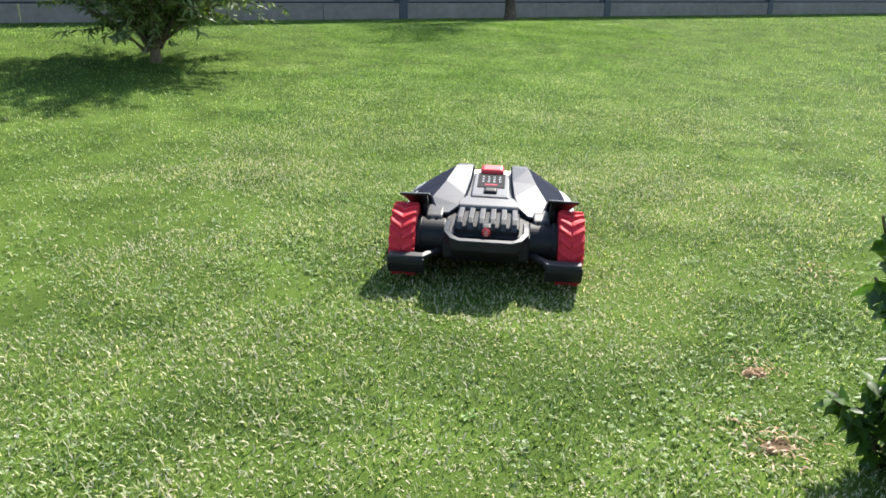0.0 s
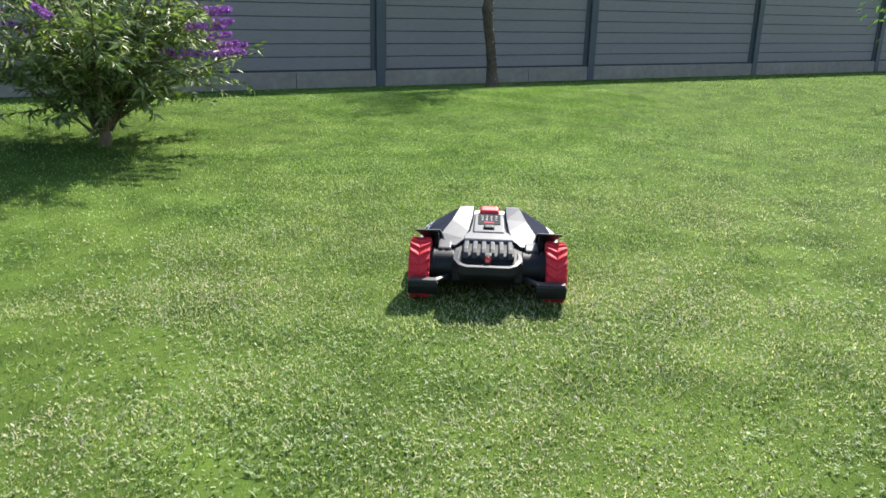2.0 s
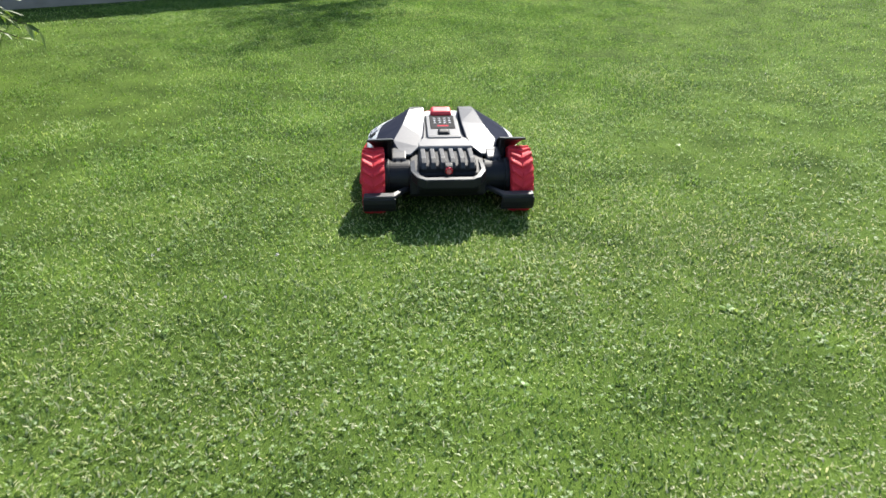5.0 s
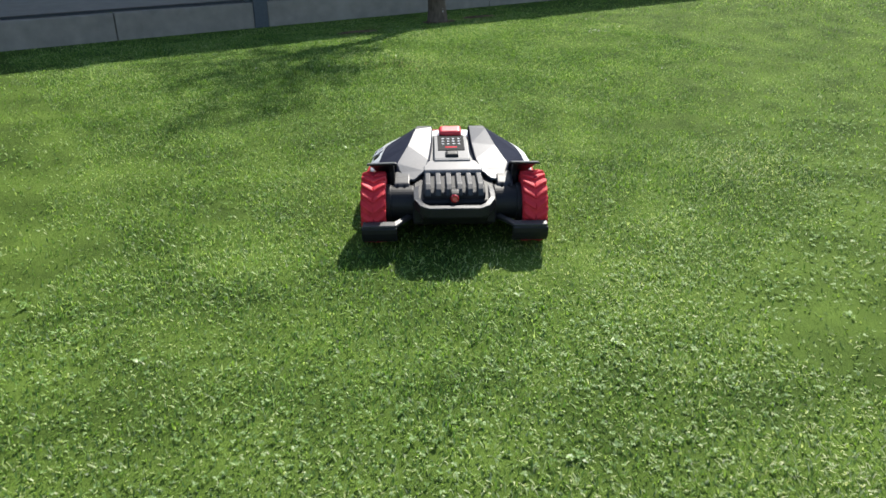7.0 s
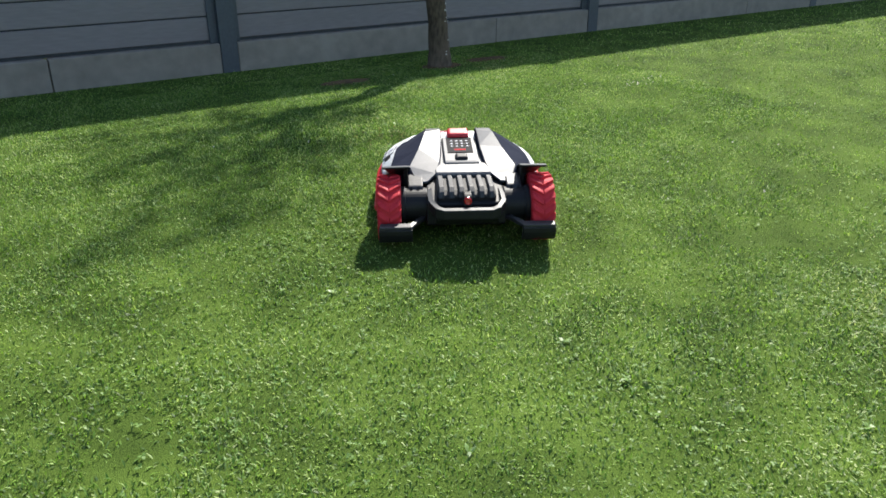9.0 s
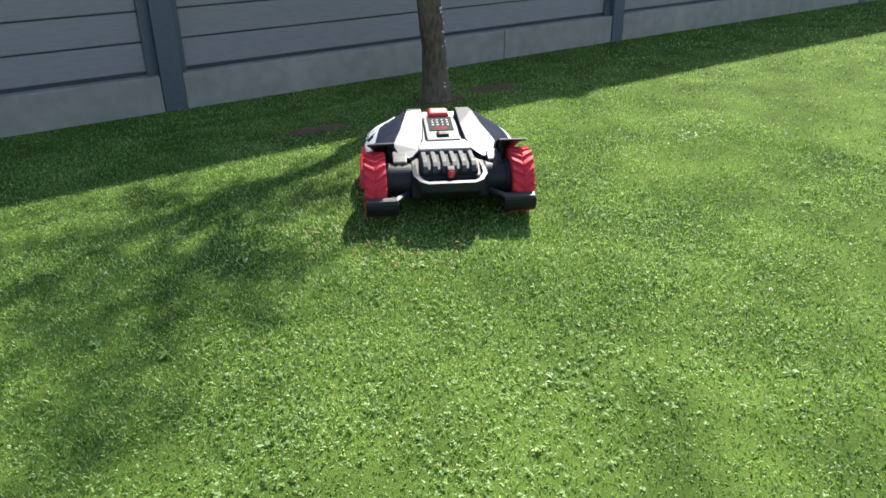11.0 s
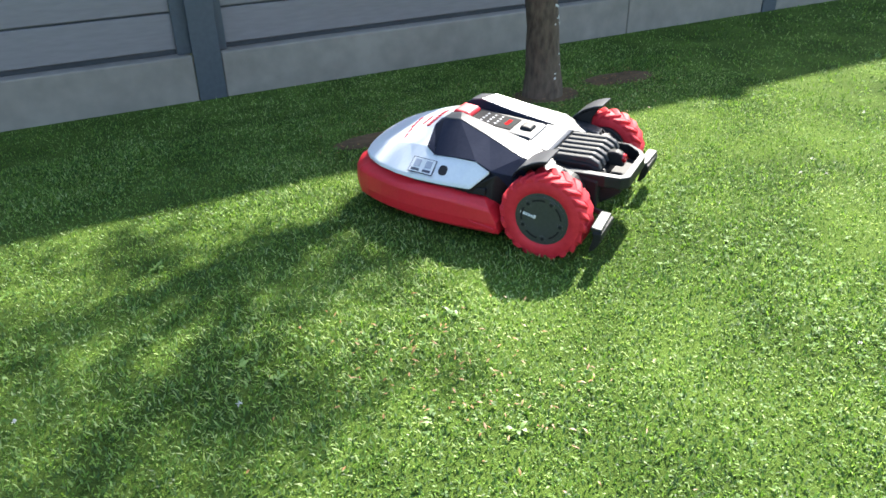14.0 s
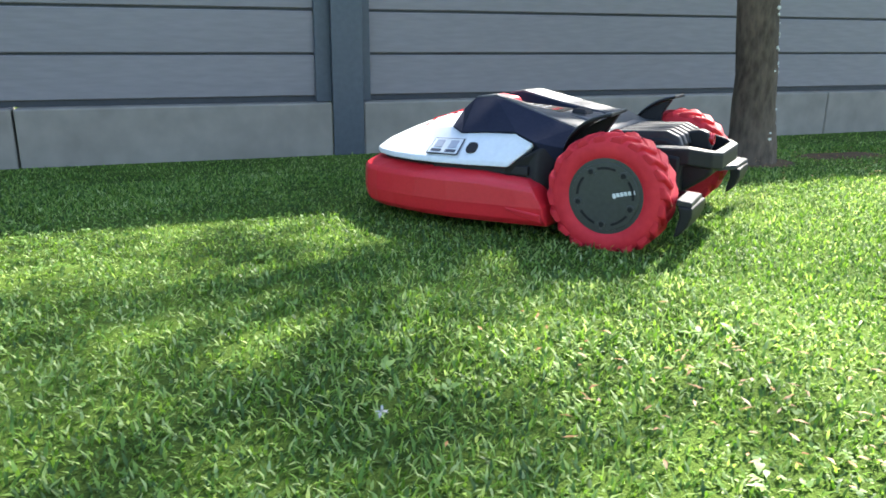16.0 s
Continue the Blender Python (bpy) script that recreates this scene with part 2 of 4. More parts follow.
def fast_mesh(name, verts, tris, mat):
    """A mesh from numpy arrays of points and triangles."""
    me = bpy.data.meshes.new(name)
    me.vertices.add(len(verts))
    me.vertices.foreach_set("co", np.ascontiguousarray(verts, np.float32).ravel())
    me.loops.add(len(tris) * 3)
    me.loops.foreach_set("vertex_index", np.ascontiguousarray(tris, np.int32).ravel())
    me.polygons.add(len(tris))
    me.polygons.foreach_set("loop_start", np.arange(0, len(tris) * 3, 3, dtype=np.int32))
    me.update(calc_edges=True)
    me.materials.append(mat)
    return me


# ---------------- ground ----------------
PROFILE_Y = (-14.0, -9.5, -7.7, -6.2, -4.5, -3.1, -2.0, -1.2, 0.0)
PROFILE_Z = (-0.07, -0.093, -0.120, -0.095, -0.055, 0.068, 0.098, 0.055, 0.0)


def ground_z(y):
    """The lawn's gentle rise towards the fence."""
    y = np.asarray(y, float)
    return sum(np.interp(y + o, PROFILE_Y, PROFILE_Z) for o in (-0.5, -0.25, 0, 0.25, 0.5)) / 5 * np.where(y > -0.25, 0.0, np.clip((-0.25 - y) / 0.4, 0, 1))


def build_ground():
    xs = np.unique(np.concatenate([[-900, -300, -100, -40, -20], np.arange(-14, 16, 0.5), [25, 50, 110, 300, 900]]))
    ys = np.unique(np.concatenate([[-900, -300, -100, -50, -30, -20], np.arange(-16, 0.6, 0.2), [2, 5, 20, 60, 200, 900]]))
    verts = [(x, y, float(ground_z(y))) for y in ys for x in xs]
    k = len(xs)
    faces = [(j * k + i, j * k + i + 1, (j + 1) * k + i + 1, (j + 1) * k + i) for j in range(len(ys) - 1) for i in range(k - 1)]
    ob = new("ground", from_arrays("ground", verts, faces, M_SOIL))
    ob.data.shade_smooth()
    tagged(ob, "mown green lawn rising gently towards the fence", "lawn", kind="structure")


build_ground()

# ---------------- fence ----------------
BAY = 4.12
FENCE_TOP = 2.56


def build_fence():
    fence = tagged(new("fence"), "grey board fence with slate steel posts on a concrete plinth", "fence")
    post_parts = (("flange", mesh_of(box(-0.07, 0.07, 0.0, 0.012, -0.1, FENCE_TOP + 0.03, 0.003), M_POST)),
                  ("web", mesh_of(box(-0.062, 0.062, 0.012, 0.13, -0.1, FENCE_TOP + 0.03), M_POST)),
                  ("side_profile", mesh_of(box(-0.135, -0.0625, 0.05, 0.11, 0.236, FENCE_TOP, 0.004), M_POST)),
                  ("side_profile", mesh_of(box(0.0625, 0.115, 0.05, 0.11, 0.236, FENCE_TOP, 0.004), M_POST)))
    # the bays past the second one are spaced a little wider
    def bay_x(k):
        return BAY * k + (0.16 if k >= 2 else 0.0)
    for k in range(-4, 8):
        post = new("post")
        post.parent, post.location = fence, (bay_x(k) + 0.07, 0, 0)
        for n, me in post_parts:
            new(n, me).parent = post
    def meshes(w):
        plinths = [mesh_of(box(0.142, 2.836, 0.004, 0.12, -0.15, 0.235, 0.008), M_CONCRETE), mesh_of(box(2.844, w - 0.002, 0.007, 0.12, -0.15, 0.235, 0.008), M_CONCRETE)]
        board = mesh_of(box(0.182, w - 0.062, 0.075, 0.105, 0.004, 0.1815, 0.004, 1), M_BOARD)
        rail = mesh_of(box(0.182, w - 0.062, 0.088, 0.102, 0.236, FENCE_TOP, 0.0), M_GAP)
        return plinths, board, rail
    usual, wide = meshes(BAY), meshes(BAY + 0.16)
    for k in range(-4, 7):
        plinths, board, rail = wide if k == 1 else usual
        x = bay_x(k)
        for me in plinths:
            ob = new("plinth", me)
            ob.parent, ob.location = fence, (x, 0, 0)
        panel = new("panel")
        panel.parent, panel.location = fence, (x, 0, 0)
        new("backing", rail).parent = panel
        for i in range(12):
            b = new("board", board)
            b.parent, b.location = panel, (0, 0, 0.258 + i * 0.188)


build_fence()

# ---------------- robot mower ----------------
WHEEL_R = 0.134


def build_wheel(side, mower):
    """A wheel with chevron lugs; its own space has the axle along x at its centre."""
    wheel = new("wheel")
    wheel.parent = mower
    bm = bmesh.new()
    prof = [(-0.038, 0.080), (-0.044, 0.087), (-0.0465, 0.098), (-0.0465, 0.112), (-0.043, 0.122), (-0.036, 0.1275), (0.0, 0.129), (0.036, 0.1275), (0.043, 0.122), (0.0465, 0.112), (0.0465, 0.098), (0.044, 0.087), (0.038, 0.080)]
    n = 64
    rings = [[(x, r * math.cos(a), r * math.sin(a)) for x, r in prof] for a in (2 * math.pi * k / n for k in range(n))]
    rows = [[bm.verts.new(p) for p in ring] for ring in rings]
    for i in range(n):
        a, b = rows[i], rows[(i + 1) % n]
        for j in range(len(prof) - 1):
            bm.faces.new((a[j], a[j + 1], b[j + 1], b[j]))
    bmesh.ops.recalc_face_normals(bm, faces=bm.faces)
    tyre = part("tyre", bm, M_TYRE, wheel, "red rubber tyre with chevron lugs", smooth=True)
    lug = bmesh.new()
    for s in (-1, 1):
        sec = []
        for f, top in ((0.0, 0.1365), (0.45, 0.138), (0.85, 0.1375), (1.0, 0.131)):
            x, a = s * (0.001 + 0.0445 * f), -f * 0.23
            def pt(r, arc):
                return (x, r * math.cos(a + arc / 0.13), r * math.sin(a + arc / 0.13))
            # a steep leading flank and a long trailing ramp
            sec.append([pt(0.118, -0.018), pt(0.1305, -0.014), pt(top, 0.004), pt(top - 0.0015, 0.010), pt(0.118, 0.0125)])
        loft(sec, bm=lug)
    me = mesh_of(bevel(lug, 0.002, 1), M_TYRE, name="lug")
    for k in range(20):
        ob = new("lug", me)
        ob.parent = tyre
        ob.rotation_euler = (2 * math.pi * k / 20, 0, 0)
    def X(lo, hi):
        return min(side * lo, side * hi), max(side * lo, side * hi)
    hub = part("hub", disc(*X(-0.040, 0.041), 0.0865, 0, 0, 56, 0.004), M_HUB, wheel, "dark grey hub disc")
    part("hub_plate", disc(*X(0.041, 0.0445), 0.075, 0, 0, 56, 0.002), M_HUB, hub)
    for k in range(5):
        a = 2 * math.pi * k / 5 + 0.6
        part("bolt_boss", disc(*X(0.043, 0.0475), 0.0095, 0.0615 * math.cos(a), 0.0615 * math.sin(a), 16, 0.0015), M_HUB, hub)
        part("bolt", disc(*X(0.0465, 0.0485), 0.0058, 0.0615 * math.cos(a), 0.0615 * math.sin(a), 12, 0.0008), M_BLACK, hub)
        a0 = a + 0.26
        arc = [(0.0650 * math.cos(a0 + 0.11 * i), 0.0650 * math.sin(a0 + 0.11 * i)) for i in range(7)] + [(0.0595 * math.cos(a0 + 0.11 * i), 0.0595 * math.sin(a0 + 0.11 * i)) for i in range(6, -1, -1)]
        part("slot", prism(arc, *X(0.0445, 0.0463), "x"), M_BLACK, hub)
    for i in range(6):
        y = 0.018 + i * 0.0085
        part("print_bar", box(*X(0.0445, 0.0462), y, y + 0.0066, -0.0040, 0.0040 + (0.0025 if i == 0 else 0)), M_PRINT, hub)
    return wheel


def skirt_half(y):
    """Half width of the red bumper in plan."""
    return float(np.interp(y, (0.14, 0.25, 0.40, 0.52, 0.62, 0.69, 0.73, 0.755), (0.362, 0.366, 0.358, 0.338, 0.305, 0.272, 0.232, 0.185)))


def outline(f, ys, tip):
    """Closed plan outline, mirrored, of a half width f(y)."""
    right = [(f(y), y) for y in ys]
    return right + [(tip[0], tip[1]), (-tip[0], tip[1])] + [(-x, y) for x, y in right[::-1]]


SHELL = ((0.728, 0.075, 0.05, 0.186, 0.190), (0.718, 0.150, 0.10, 0.192, 0.199), (0.700, 0.203, 0.14, 0.200, 0.210), (0.665, 0.242, 0.165, 0.210, 0.226), (0.60, 0.285, 0.195, 0.226, 0.250),
         (0.52, 0.316, 0.215, 0.240, 0.275), (0.45, 0.331, 0.232, 0.247, 0.290), (0.36, 0.338, 0.255, 0.250, 0.270), (0.29, 0.336, 0.268, 0.248, 0.252), (0.25, 0.332, 0.276, 0.245, 0.246))


def flank(s, y, f):
    """A point on the shell's side at length y, from its lower edge (f 0) to its shoulder (f 1)."""
    rows = sorted(SHELL)
    ys = [r[0] for r in rows]
    low = Vector((s * (float(np.interp(y, ys, [r[1] for r in rows])) - 0.004), y, 0.188))
    top = Vector((s * float(np.interp(y, ys, [r[2] for r in rows])), y, float(np.interp(y, ys, [r[3] for r in rows]))))
    return low.lerp(top, f)


def crown(y):
    rows = sorted(SHELL)
    return float(np.interp(y, [r[0] for r in rows], [r[4] for r in rows]))


def build_mower():
    m = tagged(new("robot_mower"), "red and white robot lawn mower with large red rear tyres", "robot mower")
    # red bumper skirt: upright face, chamfer on top
    ys = (0.145, 0.20, 0.30, 0.40, 0.50, 0.58, 0.65, 0.70, 0.735)
    def ring(z, inset, rear=0.0):
        cut = max(0.0, (z - 0.075) / 0.083)
        return [(x * (1 - inset / 0.36), (y - inset if y > 0.4 else y + rear * 0.3 + 0.034 * cut * (y < 0.22)), z + (0.010 * (0.45 - y) if z < 0.1 else 0) - 0.014 * cut * max(0.0, min(1.0, (0.24 - y) / 0.08))) for x, y in outline(skirt_half, ys, (0.15, 0.765))]
    bm = loft([ring(0.030, 0.055, 0.03), ring(0.040, 0.018, 0.0), ring(0.054, 0.004), ring(0.085, 0.0), ring(0.132, 0.002, 0.006), ring(0.142, 0.007, 0.016), ring(0.158, 0.036, 0.075)], 0.003, 2, caps=True)
    part("bumper", bm, M_RED, m, "red plastic bumper skirt")
    for s in (-1, 1):
        wedge = [[(s * 0.366, 0.150, 0.052), (s * 0.3655, 0.235, 0.076), (s * 0.345, 0.235, 0.076), (s * 0.345, 0.150, 0.052)], [(s * 0.369, 0.152, 0.072), (s * 0.366, 0.24, 0.084), (s * 0.345, 0.24, 0.084), (s * 0.345, 0.152, 0.072)]]
        part("bumper_step", loft(wedge, 0.002, 1), M_RED, m)
    # dark joint between bumper and shell
    def deck(y):
        return skirt_half(y) - 0.046
    rows = outline(deck, ys, (0.12, 0.762))
    bm = loft([[(x, y - (0.034 if y > 0.4 else -0.06), 0.150) for x, y in rows], [(x * 0.99, y - (0.038 if y > 0.4 else -0.06), 0.172) for x, y in rows]], 0.003)
    part("deck", bm, M_BLACK, m, "black deck edge")
    # white shell, lofted along its length
    def shell_ring(y, half, sx, sz, top, low=0.170):
        return [(-half, y, low), (-half + 0.003, y, low + 0.012), (-sx, y, sz), (-sx * 0.5, y, top - (top - sz) * 0.22), (0, y, top), (sx * 0.5, y, top - (top - sz) * 0.22), (sx, y, sz), (half - 0.003, y, low + 0.012), (half, y, low)]
    rings = [shell_ring(*r) for r in SHELL] + [shell_ring(0.203, 0.296, 0.286, 0.224, 0.225, 0.213)]
    shell = part("shell", loft(rings, 0.003, 2), M_WHITE, m, "white plastic top shell")
    # red printed bars across the top
    for cx, cy, w, h, n in ((-0.045, 0.505, 0.15, 0.013, 7), (-0.06, 0.535, 0.08, 0.009, 4), (-0.10, 0.570, 0.17, 0.007, 5)):
        for i in range(n):
            x = cx + (i - (n - 1) / 2) * w / n
            y = cy + (0.12 * (x - cx) if n == 5 else 0)
            sx = float(np.interp(y, [r[0] for r in sorted(SHELL)], [r[2] for r in sorted(SHELL)]))
            sz = float(np.interp(y, [r[0] for r in sorted(SHELL)], [r[3] for r in sorted(SHELL)]))
            q = abs(x) / sx
            z = crown(y) - (crown(y) - sz) * (0.22 * q / 0.5 if q < 0.5 else 0.22 + 0.78 * (q - 0.5) / 0.5)
            b = part("print_bar", box(-w / n * 0.36, w / n * 0.36, -h / 2, h / 2, -0.004, 0.0012), M_RED, shell)
            b.location = (x, y, z + 0.0012)
            b.rotation_euler = (radians(-15), 0 if q < 0.5 else -math.copysign(radians(16), -x), 0)
    # sticker and oval opening on the near flank
    nrm = (flank(-1, 0.42, 0.6) - flank(-1, 0.42, 0.1)).cross(flank(-1, 0.48, 0.1) - flank(-1, 0.42, 0.1)).normalized()
    nrm = nrm if nrm.x < 0 else -nrm
    def patch(y0, y1, f0, f1, off, mat, name, label=""):
        q = [flank(-1, y0, f0), flank(-1, y1, f0), flank(-1, y1, f1), flank(-1, y0, f1)]
        return part(name, loft([[p + nrm * (off - 0.002) for p in q], [p + nrm * off for p in q]]), mat, shell, label)
    patch(0.382, 0.474, 0.02, 0.56, 0.0034, M_DARKPRINT, "sticker", "pale sticker with dark frame")
    patch(0.3845, 0.4715, 0.045, 0.535, 0.0040, M_PRINT, "sticker_face")
    for y0, y1 in ((0.391, 0.421), (0.434, 0.464)):
        patch(y0, y1, 0.09, 0.17, 0.0046, M_DARKPRINT, "sticker_bar")
        patch(y0 + 0.003, y1 - 0.003, 0.24, 0.48, 0.0046, M_MIDPRINT, "sticker_block")
    ring1 = [flank(-1, 0.352 + 0.0145 * math.copysign(abs(math.cos(a)) ** 0.7, math.cos(a)), 0.31 + 0.17 * math.copysign(abs(math.sin(a)) ** 0.7, math.sin(a))) for a in (2 * math.pi * k / 20 for k in range(20))]
    part("opening", loft([[p - nrm * 0.001 for p in ring1], [p + nrm * 0.0022 for p in ring1]]), M_BLACK, shell, "black oval opening")
    for s in (-1, 1):
        def P(x, y, z):
            return (s * x, y, z)
        # side pod: dark flank
        def low(y, f, out=0.004):
            p = flank(s, y, f)
            return (p.x + s * out, p.y, p.z + out * 0.6)
        body = [[P(0.080, 0.478, 0.284), P(0.126, 0.474, 0.282), low(0.445, 0.97), P(0.19, 0.44, 0.23), P(0.080, 0.47, 0.235)],
                [P(0.076, 0.436, 0.311), P(0.142, 0.428, 0.313), low(0.402, 0.76, 0.006), P(0.215, 0.41, 0.21), P(0.076, 0.43, 0.21)],
                [P(0.076, 0.398, 0.3165), P(0.149, 0.366, 0.318), low(0.325, 0.86, 0.007), P(0.225, 0.33, 0.205), P(0.076, 0.39, 0.205)],
                [P(0.080, 0.28, 0.286), P(0.180, 0.250, 0.285), low(0.252, 0.95, 0.007), P(0.24, 0.24, 0.20), P(0.080, 0.28, 0.20)],
                [P(0.090, 0.16, 0.260), P(0.221, 0.130, 0.252), P(0.298, 0.196, 0.226), P(0.27, 0.165, 0.16), P(0.090, 0.16, 0.16)],
                [P(0.108, 0.088, 0.238), P(0.205, 0.080, 0.233), P(0.262, 0.10, 0.205), P(0.25, 0.10, 0.14), P(0.108, 0.088, 0.14)]]
        pod = part("side_pod", loft(body, 0.0025, 2), M_NAVY, m, "dark blue side pod")
        # broad silver plate over the whole top of the pod, running out to a tip
        edge = [(Vector(r[0]), Vector(r[1])) for r in body[1:]] + [(Vector(P(0.145, 0.040, 0.222)), Vector(P(0.178, 0.036, 0.221)))]
        top = []
        for a, b in edge:
            a, b = a.lerp(b, 0.03), b.lerp(a, 0.03)
            top.append([a + Vector((0, 0, -0.006)), b + Vector((0, 0, -0.006)), b + Vector((0, 0, 0.0035)), a + Vector((0, 0, 0.0035))])
        part("ridge", loft(top, 0.0015, 1), M_SILVER, pod, "silver ridge plate")
        # black housing between pod, bumper and tyre
        house = [[P(0.315, 0.262, 0.10), P(0.325, 0.262, 0.168), P(0.10, 0.26, 0.22), P(0.10, 0.26, 0.07)], [P(0.315, 0.19, 0.07), P(0.296, 0.185, 0.212), P(0.10, 0.19, 0.23), P(0.10, 0.19, 0.07)], [P(0.262, 0.142, 0.07), P(0.262, 0.142, 0.225), P(0.10, 0.13, 0.22), P(0.10, 0.13, 0.07)]]
        part("wheel_housing", loft(house, 0.004), M_BLACK, m)
        # mudguard: a curved blade over the tyre
        arc = []
        for i, a in enumerate(np.linspace(26, 87, 12)):
            r = 0.151 + 0.006 * i / 11
            arc.append((r * math.cos(radians(a)), 0.134 + r * math.sin(radians(a)) + 0.003 * i / 11))
        rings = []
        for i, (y, z) in enumerate(arc):
            u = i / 11
            x0, x1 = 0.216, 0.272 + 0.054 * min(1, u * 1.6) ** 0.7
            rings.append([P(x0, y, z), P(x1, y, z - 0.003), P(x1, y, z + 0.003), P(x0, y, z + 0.005)])
        guard = part("mudguard", loft(rings, 0.0015, 1), M_BLACK, m, "black mudguard with silver top")
        rings = [[P(0.219, y, z + 0.004), P(0.269 + 0.054 * min(1, i / 11 * 1.6) ** 0.7, y, z + 0.002), P(0.269 + 0.054 * min(1, i / 11 * 1.6) ** 0.7, y, z + 0.0055), P(0.219, y, z + 0.0075)] for i, (y, z) in enumerate(arc)]
        part("top_plate", loft(rings, 0.001, 1), M_SILVER, guard)
        web = [(0.125, 0.215), (0.112, 0.242), (0.080, 0.265), (0.04, 0.284), (0.018, 0.289), (0.028, 0.276), (0.045, 0.25), (0.05, 0.20), (0.11, 0.17)]
        part("mudguard_stay", prism(web, min(s * 0.226, s * 0.243), max(s * 0.226, s * 0.243), "x", 0.002), M_BLACK, guard)
        # wheel motor and bolted bracket
        motor = part("wheel_motor", disc(min(s * 0.150, s * 0.252), max(s * 0.150, s * 0.252), 0.066, 0.0, 0.145, 36, 0.006), M_BLACK, m, "black wheel motor casing")
        part("casing_rim", disc(min(s * 0.236, s * 0.258), max(s * 0.236, s * 0.258), 0.074, 0.0, 0.143, 36, 0.004), M_BLACK, motor)
        br = part("bracket", prism([(0.095, 0.236), (0.045, 0.233), (0.005, 0.222), (-0.012, 0.206), (-0.010, 0.196), (0.02, 0.19), (0.095, 0.19)], min(s * 0.166, s * 0.226), max(s * 0.166, s * 0.226), "x", 0.006, 3), M_SCRAPER, m, "dark grey bolted bracket")
        for bx in (0.185, 0.212):
            bm = bmesh.new()
            bmesh.ops.create_cone(bm, cap_ends=True, segments=12, radius1=0.006, radius2=0.0055, depth=0.006, matrix=pose(s * bx, -0.004, 0.216, 45, 0, 0))
            part("screw", bm, M_BLACK, br)
        # scraper behind the tyre: arm, top plate and blade
        arm = [[P(0.150, -0.050, 0.100), P(0.150, -0.050, 0.117), P(0.150, -0.020, 0.120), P(0.150, -0.020, 0.102)], [P(0.185, -0.105, 0.104), P(0.185, -0.105, 0.119), P(0.185, -0.075, 0.123), P(0.185, -0.075, 0.106)],
               [P(0.215, -0.166, 0.110), P(0.215, -0.166, 0.122), P(0.222, -0.134, 0.126), P(0.222, -0.134, 0.112)], [P(0.338, -0.172, 0.112), P(0.338, -0.172, 0.124), P(0.338, -0.140, 0.128), P(0.338, -0.140, 0.114)]]
        scr = part("scraper", loft(arm, 0.003), M_SCRAPER, m, "grey scraper arm behind the tyre")
        part("blade", prism([(-0.144, 0.114), (-0.174, 0.113), (-0.173, 0.092), (-0.164, 0.070), (-0.150, 0.052), (-0.138, 0.047), (-0.143, 0.07), (-0.149, 0.094)], min(s * 0.212, s * 0.342), max(s * 0.212, s * 0.342), "x", 0.004), M_BLACK, scr)
    # chassis, cutting deck and front wheels underneath
    part("chassis", prism([(-0.10, 0.10), (-0.10, 0.19), (0.15, 0.23), (0.55, 0.18), (0.60, 0.06), (0.10, 0.05), (-0.03, 0.065)], -0.155, 0.155, "x", 0.008), M_BLACK, m, "black chassis")
    part("cutting_deck", disc(-0.02, 0.02, 0.21, 0.0, 0.0, 40, 0.004), M_BLACK, m).matrix_basis = pose(0, 0.40, 0.07, 0, 90, 0)
    for s in (-1, 1):
        w = part("front_wheel", disc(-0.018, 0.018, 0.045, 0, 0, 28, 0.006), M_BLACK, m)
        w.location = (s * 0.15, 0.60, 0.047)
    # console between the pods
    con = part("console", prism([(0.50, 0.262), (0.46, 0.274), (0.40, 0.276), (0.27, 0.262), (0.155, 0.246), (0.155, 0.20), (0.50, 0.20)], -0.100, 0.100, "x", 0.003), M_SILVER, m, "silver console between the pods")
    part("console_plate", prism([(0.395, 0.287), (0.165, 0.265), (0.150, 0.259), (0.150, 0.248), (0.395, 0.268)], -0.072, 0.072, "x", 0.005, 3), M_SILVER, con, "raised silver plate")
    pad = part("keypad", prism([(0.388, 0.2895), (0.235, 0.2745), (0.235, 0.264), (0.388, 0.279)], -0.054, 0.054, "x", 0.002), M_PAD, con, "black keypad")
    for i in range(4):
        for j in range(3):
            x, y = -0.033 + i * 0.022, 0.296 + j * 0.026
            z = 0.2745 + (y - 0.235) * 0.098
            b = part("key_mark", box(-0.0045, 0.0045, -0.0035, 0.0035, -0.002, 0.0008), M_MIDPRINT, pad)
            b.location, b.rotation_euler = (x, y, z), (math.atan(0.098), 0, 0)
    b = part("status_window", box(-0.024, 0.024, -0.007, 0.007, -0.002, 0.001), M_LENS, pad, "dark red status window")
    b.location, b.rotation_euler = (0, 0.262, 0.2771), (math.atan(0.098), 0, 0)
    part("stop_button", loft([[(-0.046, 0.385, 0.270), (0.046, 0.385, 0.270), (0.046, 0.446, 0.272), (-0.046, 0.446, 0.272)], [(-0.047, 0.383, 0.298), (0.047, 0.383, 0.298), (0.047, 0.448, 0.306), (-0.047, 0.448, 0.306)], [(-0.039, 0.390, 0.307), (0.039, 0.390, 0.307), (0.039, 0.440, 0.314), (-0.039, 0.440, 0.314)]], 0.006, 3), M_RED, m, "red stop button")
    part("knob", loft([[(-0.026, 0.172, 0.25), (0.026, 0.172, 0.25), (0.026, 0.212, 0.25), (-0.026, 0.212, 0.25)], [(-0.026, 0.172, 0.272), (0.026, 0.172, 0.272), (0.026, 0.212, 0.276), (-0.026, 0.212, 0.276)], [(-0.020, 0.178, 0.278), (0.020, 0.178, 0.278), (0.020, 0.207, 0.282), (-0.020, 0.207, 0.282)]], 0.006, 3), M_BLACK, m, "black release knob")
